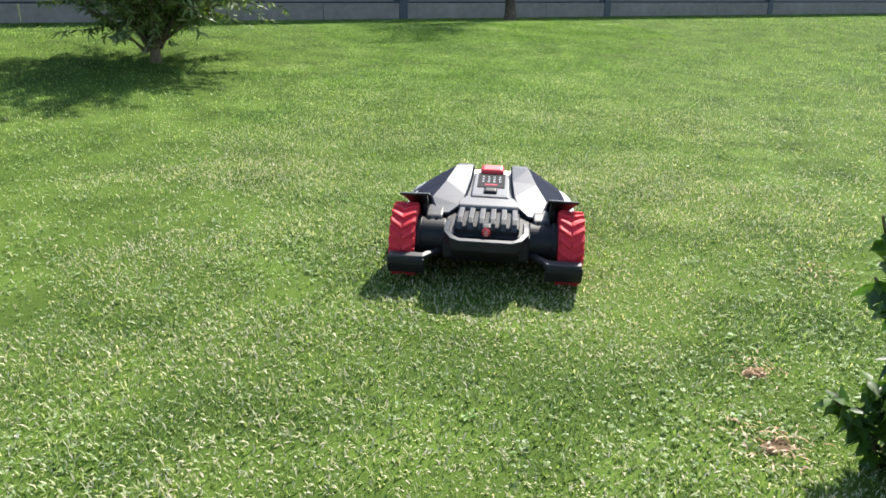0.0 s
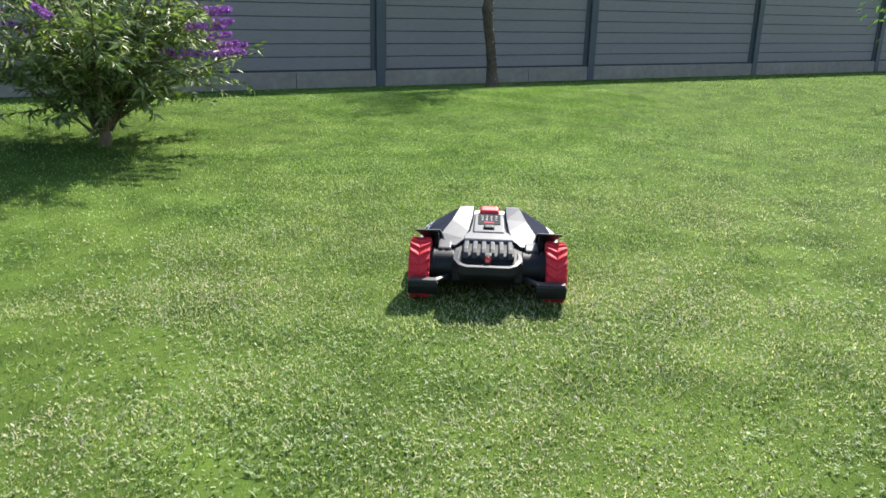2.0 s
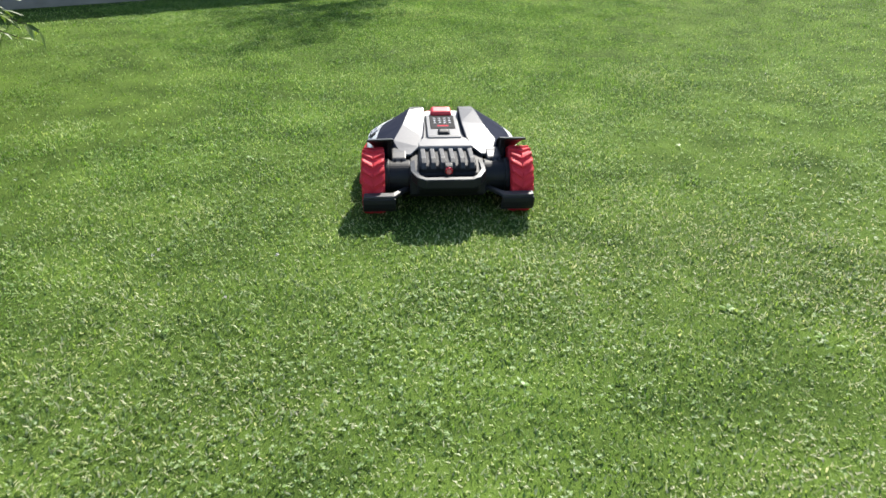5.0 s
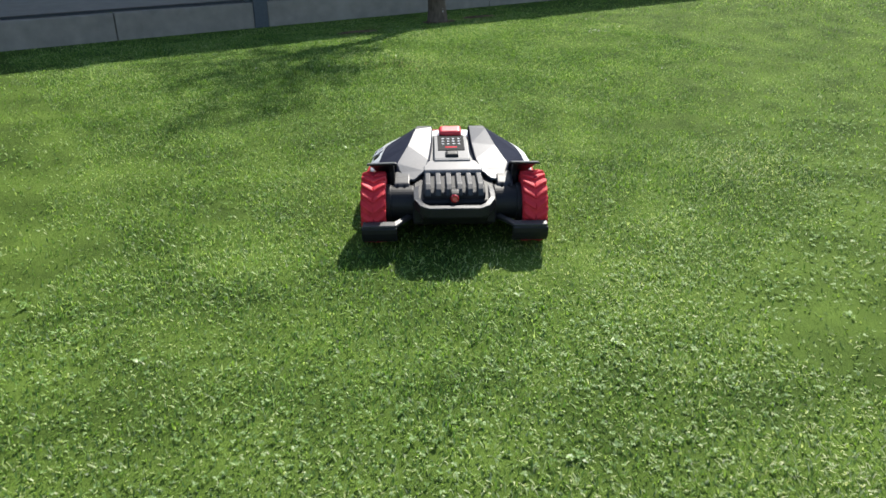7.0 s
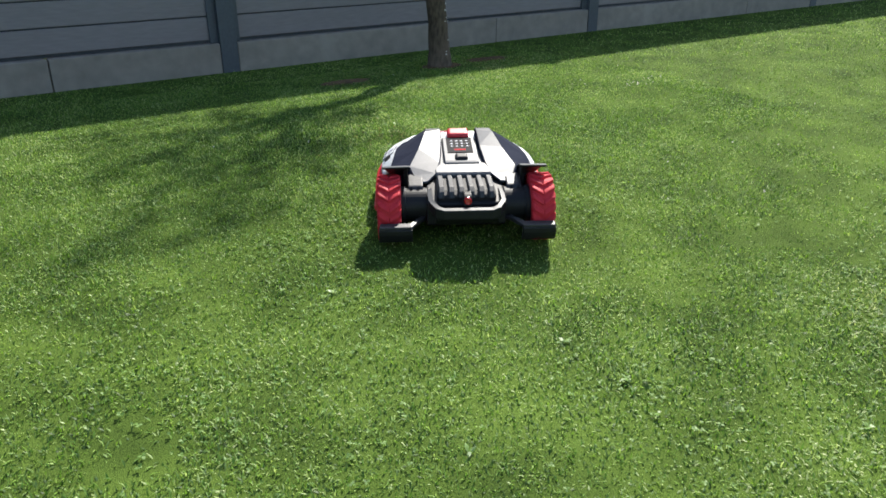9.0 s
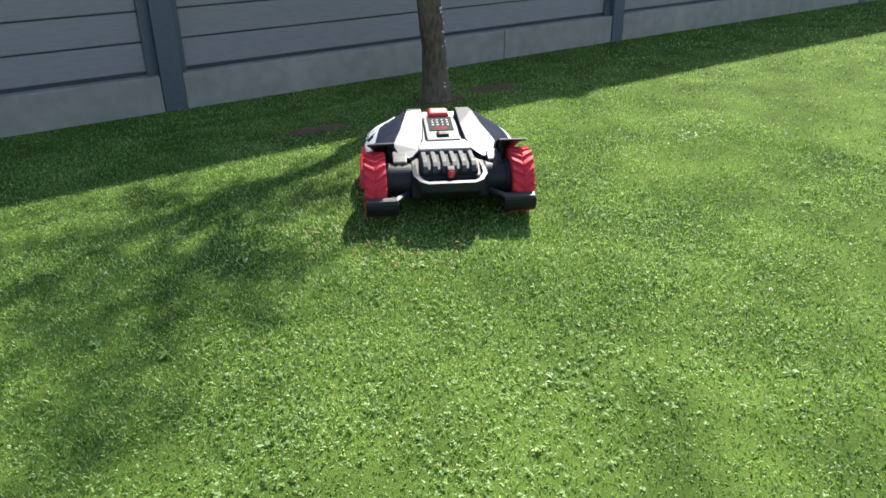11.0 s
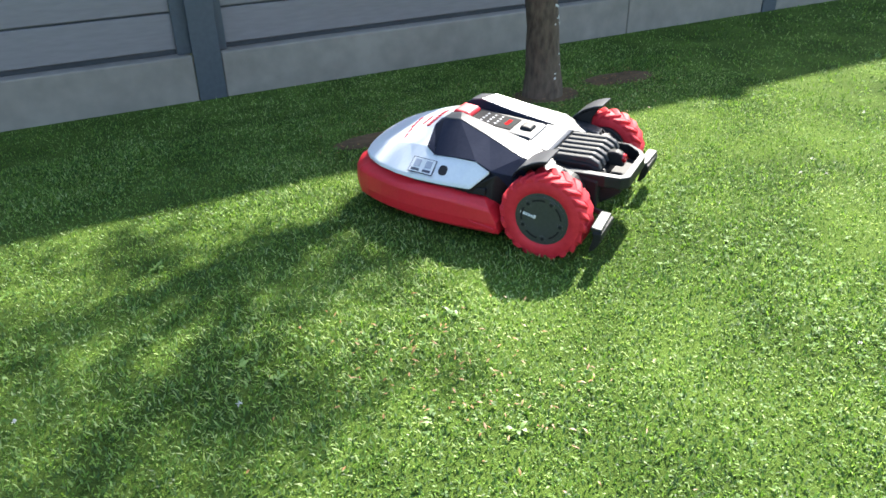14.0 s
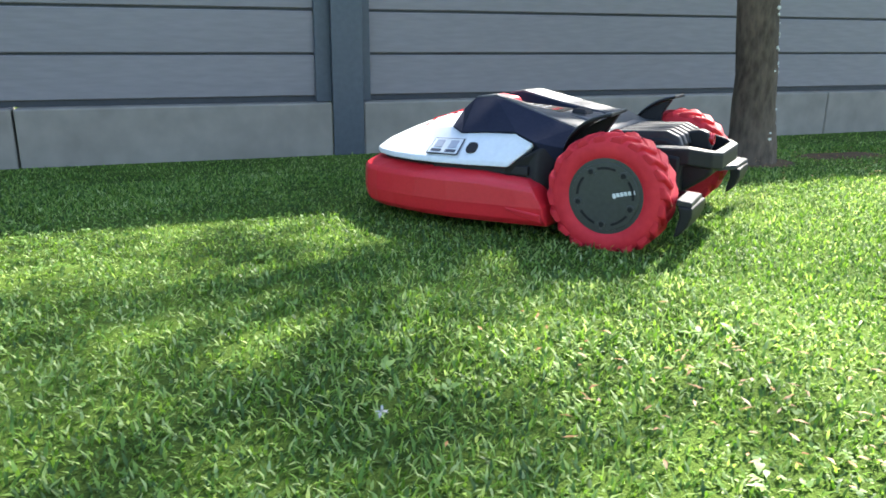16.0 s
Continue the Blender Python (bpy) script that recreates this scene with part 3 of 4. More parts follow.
    # cover plate that leads to the battery
    part("rear_plate", prism([(0.160, 0.257), (0.085, 0.246), (0.075, 0.238), (0.075, 0.20), (0.160, 0.20)], -0.113, 0.113, "x", 0.004), M_SILVER, m, "silver rear cover plate")
    # battery block with ribs
    bat = part("battery_case", prism([(0.088, 0.226), (-0.055, 0.226), (-0.086, 0.214), (-0.090, 0.16), (0.088, 0.15)], -0.116, 0.116, "x", 0.008, 3), M_BLACK, m, "black ribbed battery case")
    rib = [(0.074, 0.222), (0.068, 0.240), (-0.056, 0.243), (-0.084, 0.229), (-0.094, 0.205), (-0.084, 0.205), (-0.055, 0.22)]
    rib_mesh = mesh_of(prism(rib, -0.0105, 0.0105, "x", 0.004, 2), M_RIB, name="rib")
    for i in range(6):
        ob = new("rib", rib_mesh)
        ob.parent, ob.location = bat, (-0.0975 + i * 0.039, 0, 0)
    # carrying handle round the back
    path = [(-0.140, 0.03, 0.192), (-0.142, -0.05, 0.196), (-0.140, -0.116, 0.196), (-0.118, -0.158, 0.187), (-0.092, -0.173, 0.183), (0.092, -0.173, 0.183), (0.118, -0.158, 0.187), (0.140, -0.116, 0.196), (0.142, -0.05, 0.196), (0.140, 0.03, 0.192)]
    rings = []
    for i, p in enumerate(path):
        a, b = Vector(path[max(i - 1, 0)]), Vector(path[min(i + 1, len(path) - 1)])
        d = (b - a).normalized()
        side = Vector((d.y, -d.x, 0)).normalized()
        rings.append([Vector(p) + side * sx * 0.0095 + Vector((0, 0, sz)) for sx, sz in ((-1, -0.030), (1, -0.026), (1, 0.010), (-1, 0.014))])
    handle = part("handle", loft(rings, 0.004), M_BLACK, m, "black rear carrying handle")
    # thin trim on top; its lighter grey paints the glare along that edge
    rim = [[r[3] + Vector((0, 0, -0.002)), r[2] + Vector((0, 0, -0.002)), r[2] + Vector((0, 0, 0.002)), r[3] + Vector((0, 0, 0.002))] for r in rings]
    part("handle_glare_trim", loft(rim, 0.001, 1), M_RIB, handle, "thin trim with glare put in as grey")
    part("rear_wall", prism([(-0.166, 0.150), (-0.15, 0.135), (-0.09, 0.095), (0.0, 0.085), (0.0, 0.168), (-0.166, 0.168)], -0.122, 0.122, "x", 0.008), M_BLACK, m)
    # tail lamp on a short neck
    lamp = part("tail_lamp", prism([(-0.140, 0.190), (-0.133, 0.230), (-0.112, 0.238), (-0.084, 0.234), (-0.084, 0.190)], -0.0165, 0.0165, "x", 0.006, 3), M_BLACK, m, "black tail lamp housing")
    part("lens", disc(-0.006, 0.006, 0.0155, 0, 0, 24, 0.002), M_LENS, lamp, "dark red lens").matrix_basis = pose(0, -0.134, 0.214, 0, 0, 90) @ pose(0, 0, 0, 0, 12, 0)
    ringm = bmesh.new()
    n, k = 20, 8
    rr = [[ringm.verts.new(((0.0115 + 0.0030 * math.cos(b)) * math.cos(a), -0.1400 + 0.0030 * math.sin(b), 0.214 + (0.0115 + 0.0030 * math.cos(b)) * math.sin(a))) for b in (2 * math.pi * j / k for j in range(k))] for a in (2 * math.pi * i / n for i in range(n))]
    for i in range(n):
        for j in range(k):
            ringm.faces.new((rr[i][j], rr[(i + 1) % n][j], rr[(i + 1) % n][(j + 1) % k], rr[i][(j + 1) % k]))
    part("light_ring", ringm, M_LENS, lamp, "red light ring", smooth=True)
    wl, wr = build_wheel(-1, m), build_wheel(1, m)
    return m, wl, wr


mower, wheel_left, wheel_right = build_mower()

# ---------------- plants ----------------
def smooth_noise(x, y, cell, seed):
    """Value noise in 0..1 over the plan."""
    g = np.random.RandomState(seed).rand(96, 96)
    u, v = np.asarray(x) / cell + 48, np.asarray(y) / cell + 60
    i, j = np.floor(u).astype(int), np.floor(v).astype(int)
    fu, fv = u - i, v - j
    fu, fv = fu * fu * (3 - 2 * fu), fv * fv * (3 - 2 * fv)
    i, j = i % 95, j % 95
    return (g[i, j] * (1 - fu) + g[i + 1, j] * fu) * (1 - fv) + (g[i, j + 1] * (1 - fu) + g[i + 1, j + 1] * fu) * fv


def lane(x, y):
    """Distance in plan from the middle line of the lawn."""
    a, b = np.array((-5.0, -11.6)), np.array((0.4, -1.9))
    d = b - a
    t = np.clip(((x - a[0]) * d[0] + (y - a[1]) * d[1]) / (d @ d), 0, 1)
    return np.hypot(x - a[0] - t * d[0], y - a[1] - t * d[1])


BARE = ((0.55, -1.12, 0.24, 0.10), (2.03, -0.90, 0.26, 0.12), (1.52, -0.95, 0.2, 0.16), (-3.46, -10.34, 0.045, 0.03), (-3.70, -10.62, 0.055, 0.03))


def bare(x, y):
    """1 in the middle of a bare spot, 0 on the lawn."""
    v = np.zeros(np.shape(x))
    for cx, cy, rx, ry in BARE:
        v = np.maximum(v, 1 - np.hypot((x - cx) / rx, (y - cy) / ry))
    return v


def scatter(rng, n, x0, x1, y0, y1):
    return rng.uniform(x0, x1, n), rng.uniform(y0, y1, n)


def kites(px, py, pz, heading, tilt, length, width, rng, fold=0.25):
    """Kite-shaped blades: foot, two shoulders and a tip."""
    n = len(px)
    foot = np.stack([px, py, pz], 1)
    ch, sh = np.cos(heading), np.sin(heading)
    up = np.stack([np.sin(tilt) * ch, np.sin(tilt) * sh, np.cos(tilt)], 1)
    bend = tilt + fold + rng.uniform(0, 0.5, n)
    up2 = np.stack([np.sin(bend) * ch, np.sin(bend) * sh, np.cos(bend)], 1)
    side = np.stack([-sh, ch, np.zeros(n)], 1)
    mid = foot + up * (length * 0.5)[:, None]
    verts = np.stack([foot, mid - side * (width / 2)[:, None], mid + side * (width / 2)[:, None], mid + up2 * (length * 0.5)[:, None]], 1).reshape(-1, 3)
    base = np.arange(n)[:, None] * 4
    tris = np.concatenate([base + np.array((0, 2, 1)), base + np.array((1, 2, 3))], 1).reshape(-1, 3)
    return verts, tris


def build_grass():
    rng = np.random.RandomState(3)
    xs, ys, size = [], [], []
    for n, box4, keep, sz in ((1750000, (-8, 4, -12.4, -0.6), (0, 1.7), 1.0), (420000, (-9, 6, -12.4, -0.02), (1.7, 3.6), 1.25), (310000, (-11, 12, -13, 0.0), (3.6, 30), 1.9), (230000, (-2.2, 2.6, -3.6, -0.02), (0, 9), 0.85)):
        x, y = scatter(rng, n, *box4)
        d = np.maximum(lane(x, y) + (smooth_noise(x, y, 0.3, 71) + smooth_noise(x, y, 0.9, 72) - 1) * 1.3, 0)
        ok = (d >= keep[0]) & (d < keep[1]) & (rng.rand(n) > bare(x, y) * 2.2)
        xs.append(x[ok]), ys.append(y[ok]), size.append(np.full(ok.sum(), sz))
    x, y, k = np.concatenate(xs), np.concatenate(ys), np.concatenate(size)
    n = len(x)
    tall = 0.55 + 0.5 * smooth_noise(x, y, 0.35, 5) + 0.4 * smooth_noise(x, y, 0.09, 6)
    edge = np.where(y > -0.2, 0.8, 1.0) * np.interp(y, (-5.0, -3.8), (1.0, 0.78))
    length = rng.uniform(0.012, 0.031, n) * tall * (0.6 + 0.4 * k) * edge
    width = rng.uniform(0.0028, 0.0056, n) * k
    v, t = kites(x, y, ground_z(y) - 0.004, rng.uniform(0, 2 * math.pi, n), np.abs(rng.normal(0.7, 0.42, n)), length, width, rng)
    tagged(new("grass_blades", fast_mesh("grass_blades", v, t, M_GRASS)), "short mown green grass blades of the lawn", "grass", kind="stuff")


CLOVER = ((-0.2, -5.9, 1.1, 0.6), (1.4, -5.8, 1.0, 0.6), (-1.9, -7.0, 0.5, 0.4), (-1.2, -8.2, 0.6, 0.5), (-1.25, -7.6, 0.5, 0.4), (1.9, -6.2, 0.6, 0.4), (-0.95, -6.5, 0.4, 0.3), (-1.8, -3.8, 0.45, 0.3),
          (-1.33, -4.78, 0.4, 0.25), (-1.2, -5.65, 0.45, 0.25), (-1.85, -5.1, 0.4, 0.3), (0.0, -3.75, 0.35, 0.25), (-0.78, -3.5, 0.25, 0.2), (-0.05, -3.3, 0.25, 0.2), (-3.2, -9.6, 0.8, 0.5), (-4.6, -9.2, 0.7, 0.6))


def clover_patch(x, y):
    """1 in the middle of a clover patch, 0 outside."""
    v = np.zeros(np.shape(x))
    for cx, cy, rx, ry in CLOVER:
        v = np.maximum(v, 1 - np.hypot((x - cx) / rx, (y - cy) / ry))
    return np.clip(v, 0, 1)


def build_weeds():
    """Flat rosettes of broad leaves."""
    rng = np.random.RandomState(63)
    spots = [(-0.42, -2.46), (-0.60, -2.24), (-0.36, -2.55), (0.02, -3.72), (-0.2, -3.9), (-0.78, -3.52), (-0.1, -2.84), (0.05, -2.95), (-1.24, -5.62)]
    spots += [(x, y) for x, y in zip(rng.uniform(-6, 3, 130), rng.uniform(-11.4, -1.6, 130)) if lane(np.array(x), np.array(y)) < 2.2]
    vs, ts, off = [], [], 0
    for cx, cy in spots:
        n = rng.randint(5, 10)
        v, t = kites(rng.normal(cx, 0.006, n), rng.normal(cy, 0.006, n), np.full(n, float(ground_z(cy)) + 0.006), rng.uniform(0, 6.28, n), rng.uniform(0.8, 1.3, n), rng.uniform(0.016, 0.032, n), rng.uniform(0.007, 0.013, n), rng, 0.25)
        vs.append(v), ts.append(t + off)
        off += len(v)
    tagged(new("broadleaf_weeds", fast_mesh("broadleaf_weeds", np.concatenate(vs), np.concatenate(ts), M_WEED)), "broad-leaved green weed rosettes in the lawn", "weeds", kind="stuff")


def build_clover():
    rng = np.random.RandomState(8)
    xs, ys, ks = [], [], []
    for n, box4, keep, sz in ((115000, (-8, 4, -12.4, -0.8), (0, 1.7), 1.0), (100000, (-9, 6, -12.4, -0.8), (1.7, 3.6), 1.2), (70000, (-10, 10, -13, -1.0), (3.6, 30), 1.7), (2500, (-2.2, 2.6, -3.7, -1.2), (0, 9), 0.9)):
        x, y = scatter(rng, n, *box4)
        d = np.maximum(lane(x, y) + (smooth_noise(x, y, 0.3, 71) + smooth_noise(x, y, 0.9, 72) - 1) * 1.3, 0)
        mask = 0.65 * smooth_noise(x, y, 0.55, 11) + 0.35 * smooth_noise(x, y, 0.16, 12)
        ok = (d >= keep[0]) & (d < keep[1]) & (rng.rand(n) < np.clip((mask - np.interp(y, (-6.5, -4.0), (0.34, 0.50))) * 2.7, 0.03, 0.9) + 1.1 * clover_patch(x, y) * np.clip(mask * 2.2 - 0.6, 0, 1)) & (bare(x, y) < 0.1)
        xs.append(x[ok]), ys.append(y[ok]), ks.append(np.full(ok.sum(), sz))
    x, y, k = np.concatenate(xs), np.concatenate(ys), np.concatenate(ks)
    n = len(x)
    z = ground_z(y) + rng.uniform(0.006, 0.020, n)
    turn = rng.uniform(0, 2 * math.pi, n)
    ln = rng.uniform(0.005, 0.0115, n) * k
    vs, ts = [], []
    lean = rng.uniform(0.9, 1.65, n)
    for i in range(3):
        h = turn + i * 2.094 + rng.normal(0, 0.15, n)
        v, t = kites(x, y, z, h, lean + rng.normal(0, 0.2, n), ln, ln * 0.85, rng, 0.05)
        vs.append(v), ts.append(t + i * 4 * n)
    tagged(new("clover_leaves", fast_mesh("clover_leaves", np.concatenate(vs), np.concatenate(ts), M_CLOVER)), "pale green clover leaves among the lawn grass", "clover", kind="stuff")


def build_clover_flowers():
    rng = np.random.RandomState(21)
    x, y = scatter(rng, 260, -7, 5, -11.5, -1.2)
    ok = (smooth_noise(x, y, 0.8, 31) > 0.62) & (lane(x, y) < 4.5)
    x, y = np.concatenate([x[ok], rng.normal(2.04, 0.05, 14), rng.normal(2.3, 0.06, 6)]), np.concatenate([y[ok], rng.normal(-2.57, 0.035, 14), rng.normal(-2.5, 0.03, 6)])
    vs, ts, off = [], [], 0
    for cx, cy in zip(x, y):
        n = 14
        h = rng.uniform(0, 2 * math.pi, n)
        tl = rng.uniform(0.2, 1.9, n)
        v, t = kites(np.full(n, cx), np.full(n, cy), np.full(n, float(ground_z(cy)) + 0.032), h, tl, rng.uniform(0.006, 0.0095, n), rng.uniform(0.003, 0.0045, n), rng, 0.1)
        vs.append(v), ts.append(t + off)
        off += len(v)
    tagged(new("clover_flowers", fast_mesh("clover_flowers", np.concatenate(vs), np.concatenate(ts), M_FLORET)), "small white clover flower heads in the lawn", "clover flowers", kind="stuff")


def build_dirt():
    for i, (cx, cy, rx, ry) in enumerate(BARE):
        rng = np.random.RandomState(40 + i)
        rings = [(0, 0.008), (0.45, 0.007), (0.8, 0.004), (1.05, -0.008)]
        verts, faces, n = [], [], 22
        wob = 1 + 0.25 * np.convolve(np.tile(rng.rand(n) - 0.5, 3), np.ones(3) / 3, "same")[n:2 * n]
        for f, h in rings[1:]:
            for k in range(n):
                a = 2 * math.pi * k / n
                px, py = cx + rx * f * wob[k] * math.cos(a), cy + ry * f * wob[k] * math.sin(a)
                verts.append((px, py, float(ground_z(py)) + h + 0.004 * rng.rand() * (f < 1)))
        verts.append((cx, cy, float(ground_z(cy)) + 0.008))
        for r in range(2):
            faces += [(r * n + k, (r + 1) * n + k, (r + 1) * n + (k + 1) % n, r * n + (k + 1) % n) for k in range(n)]
        faces += [(len(verts) - 1, k, (k + 1) % n) for k in range(n)]
        ob = new("bare_soil", from_arrays("bare_soil", verts, faces, M_DIRT))
        ob.data.shade_smooth()
        tagged(ob, "bare brown soil patch in the lawn", "soil", kind="structure")


def build_straw():
    """Dry stalks on the worn spots."""
    rng = np.random.RandomState(55)
    vs, ts, off = [], [], 0
    for cx, cy, r, n, ln in ((-3.46, -10.34, 0.08, 70, 0.02), (-3.70, -10.62, 0.11, 80, 0.035), (-2.62, -9.92, 0.12, 50, 0.035), (-0.05, -2.66, 0.28, 85, 0.020), (0.15, -2.9, 0.25, 55, 0.020), (1.6, -1.05, 0.5, 120, 0.03), (0.6, -1.15, 0.3, 80, 0.03), (2.0, -0.95, 0.3, 90, 0.03)):
        x, y = rng.normal(cx, r * 0.55, n), rng.normal(cy, r * 0.5, n)
        v, t = kites(x, y, ground_z(y) + rng.uniform(0.012, 0.03, n), rng.uniform(0, 6.28, n), rng.uniform(1.2, 1.6, n), rng.uniform(0.4, 1.3, n) * ln, rng.uniform(0.003, 0.006, n), rng, 0.05)
        vs.append(v), ts.append(t + off)
        off += len(v)
    tagged(new("dry_straw", fast_mesh("dry_straw", np.concatenate(vs), np.concatenate(ts), M_STRAW)), "dry brown stalks and clippings on the lawn", "straw", kind="stuff")


def leaf_cloud(points, dirs, length, width, rng, droop=0.3):
    """Folded leaves, four triangles each, set at points along directions."""
    n = len(points)
    d = np.asarray(dirs) + rng.normal(0, 0.45, (n, 3)) + np.array((0, 0, -droop))
    d /= np.linalg.norm(d, axis=1)[:, None]
    up = np.tile((0, 0, 1.0), (n, 1)) + rng.normal(0, 0.5, (n, 3))
    s = np.cross(d, up)
    s /= np.linalg.norm(s, axis=1)[:, None]
    nrm = np.cross(s, d)
    L, W = length[:, None], width[:, None]
    p = np.asarray(points)
    v = np.stack([p, p + d * L * 0.42 + s * W / 2 + nrm * W * 0.18, p + d * L * 0.42, p + d * L * 0.42 - s * W / 2 + nrm * W * 0.18, p + d * L - nrm * L * 0.12], 1).reshape(-1, 3)
    b = np.arange(n)[:, None] * 5
    t = np.concatenate([b + np.array(q) for q in ((0, 1, 2), (0, 2, 3), (2, 1, 4), (3, 2, 4))], 1).reshape(-1, 3)
    return v, t


def bent(rng, start, way, length, steps, wobble, lift):
    """Points of a growing shoot."""
    p, d, pts = Vector(start), Vector(way).normalized(), [Vector(start)]
    for _ in range(steps):
        d = (d + Vector(rng.normal(0, wobble, 3)) + Vector((0, 0, lift))).normalized()
        p = p + d * (length / steps)
        pts.append(p.copy())
    return pts


def build_fence_tree():
    rng = np.random.RandomState(14)
    tree = tagged(new("garden_tree"), "young garden tree with lichen-spotted brown trunk on the lawn", "tree")
    x, y = 1.50, -0.95
    z = float(ground_z(y))
    pts = [(0, 0, -0.06), (0, 0, 0.02), (-0.005, 0, 0.12), (-0.015, 0, 0.35), (-0.035, 0, 0.62), (-0.075, 0, 0.88), (-0.085, 0, 1.03), (-0.09, 0, 1.10), (-0.085, 0.005, 1.18), (-0.07, 0.02, 1.32), (-0.07, 0.08, 1.6), (-0.095, 0.17, 1.85), (-0.13, 0.28, 2.15), (-0.17, 0.40, 2.5)]
    rad = [0.115, 0.100, 0.086, 0.079, 0.076, 0.073, 0.076, 0.092, 0.078, 0.07, 0.062, 0.05, 0.038, 0.024]
    bm = tube([(x + 1.4 * a, y + b, z + c) for a, b, c in pts], rad, 18)
    bmesh.ops.subdivide_edges(bm, edges=bm.edges[:], cuts=1, use_grid_fill=True)
    for v in bm.verts:
        f = noise.noise(v.co * 9) * 0.007 + noise.noise(v.co * 30) * 0.004
        v.co += Vector((v.co.x - x, v.co.y - y, 0)).normalized() * f
    trunk = part("trunk", bm, M_BARK, tree, "brown bark trunk", smooth=True)
    for i in range(44):
        h = rng.uniform(0.1, 1.3)
        a = rng.normal(-0.75, 0.35)
        cx = x + 1.4 * float(np.interp(h, (0, 0.35, 0.62, 0.88, 1.1, 1.3), (0, -0.015, -0.035, -0.075, -0.09, -0.07)))
        r = float(np.interp(h, (0, 0.12, 0.35, 0.9, 1.1, 1.2, 1.4), (0.1, 0.086, 0.079, 0.073, 0.09, 0.077, 0.068)))
        s = rng.uniform(0.005, 0.013)
        b = bmesh.new()
        bmesh.ops.create_icosphere(b, subdivisions=1, radius=1)
        for v in b.verts:
            v.co = Vector((v.co.x * 0.35, v.co.y, v.co.z * rng.uniform(0.6, 0.8))) * s
        o = part("lichen_spot", b, M_LICHEN, trunk)
        o.matrix_basis = Matrix.Translation((cx + r * math.cos(a), y + float(np.interp(h, (0.12, 0.62, 1.1, 1.32), (0, 0.0, 0.0, 0.02))) + r * math.sin(a), z + h)) @ pose(0, 0, 0, 0, 0, math.degrees(a))
    tips, ways = [], []
    base = Vector((x - 0.13, y + 0.18, z + 1.75))
    for i in range(11):
        a = 2 * math.pi * i / 11 + rng.uniform(-0.2, 0.2)
        out = rng.uniform(0.25, 0.75)
        limb = bent(rng, base + Vector((-0.04, 0.08, 0.35)) * rng.rand(), (math.cos(a) * out, math.sin(a) * out, 1.0), rng.uniform(0.9, 1.5), 8, 0.10, 0.03)
        part("limb", tube(limb, list(np.linspace(0.019, 0.005, 9)), 7), M_BARK, tree)
        for j in range(6):
            st = limb[3 + j if 3 + j < 9 else 8]
            w = Vector((math.cos(a + rng.normal(0, 0.9)), math.sin(a + rng.normal(0, 0.9)), rng.uniform(0.0, 0.9)))
            tw = bent(rng, st, w, rng.uniform(0.4, 0.8), 5, 0.16, 0.0)
            part("twig", tube(tw, list(np.linspace(0.007, 0.003, 6)), 5), M_BARK, tree)
            for p, q in zip(tw, tw[1:]):
                for _ in range(6):
                    tips.append(p.lerp(q, rng.rand()) + Vector(rng.normal(0, 0.07, 3)))
                    ways.append((q - p).normalized() + Vector(rng.normal(0, 0.8, 3)))
    n = len(tips)
    v, t = leaf_cloud(np.array(tips), np.array(ways), rng.uniform(0.05, 0.09, n), rng.uniform(0.028, 0.045, n), rng)
    ob = new("foliage", fast_mesh("foliage", v, t, M_TREELEAF))
    ob.parent = tree


def build_corner_tree():
    rng = np.random.RandomState(77)
    tree = tagged(new("leafy_tree"), "small leafy tree with hanging bright green branches", "tree")
    x, y = 6.95, -5.0
    z = float(ground_z(y))
    part("trunk", tube([(x, y, z - 0.05), (x, y, z + 0.4), (x - 0.03, y + 0.02, z + 1.0), (x - 0.05, y, z + 1.7)], [0.09, 0.07, 0.06, 0.045], 12), M_BARK, tree, smooth=True)
    tips, ways = [], []
    for i in range(12):
        a = 2 * math.pi * i / 12 + rng.uniform(-0.2, 0.2)
        limb = bent(rng, (x - 0.04, y, z + rng.uniform(1.2, 1.7)), (math.cos(a), math.sin(a), rng.uniform(0.3, 1.2)), rng.uniform(1.0, 1.5), 8, 0.12, -0.05)
        part("limb", tube(limb, list(np.linspace(0.025, 0.006, 9)), 6), M_BARK, tree)
        for p, q in zip(limb[2:], limb[3:]):
            for _ in range(34):
                tips.append(p.lerp(q, rng.rand()) + Vector(rng.normal(0, 0.16, 3)) + Vector((0, 0, -0.1)))
                ways.append(Vector((math.cos(a), math.sin(a), -0.4)))
    # one low branch that hangs towards the lawn
    limb = bent(rng, (x - 0.05, y, z + 1.5), (-1, 0.05, 0.15), 1.35, 8, 0.04, -0.06)
    part("limb", tube(limb, list(np.linspace(0.02, 0.005, 9)), 6), M_BARK, tree)
    for p, q in zip(limb[3:], limb[4:]):
        for _ in range(26):
            tips.append(p.lerp(q, rng.rand()) + Vector(rng.normal(0, 0.07, 3)))
            ways.append(Vector((-0.6, 0, -1)))
    n = len(tips)
    v, t = leaf_cloud(np.array(tips), np.array(ways), rng.uniform(0.07, 0.12, n), rng.uniform(0.035, 0.06, n), rng, 0.6)
    new("foliage", fast_mesh("foliage", v, t, M_TREELEAF)).parent = tree


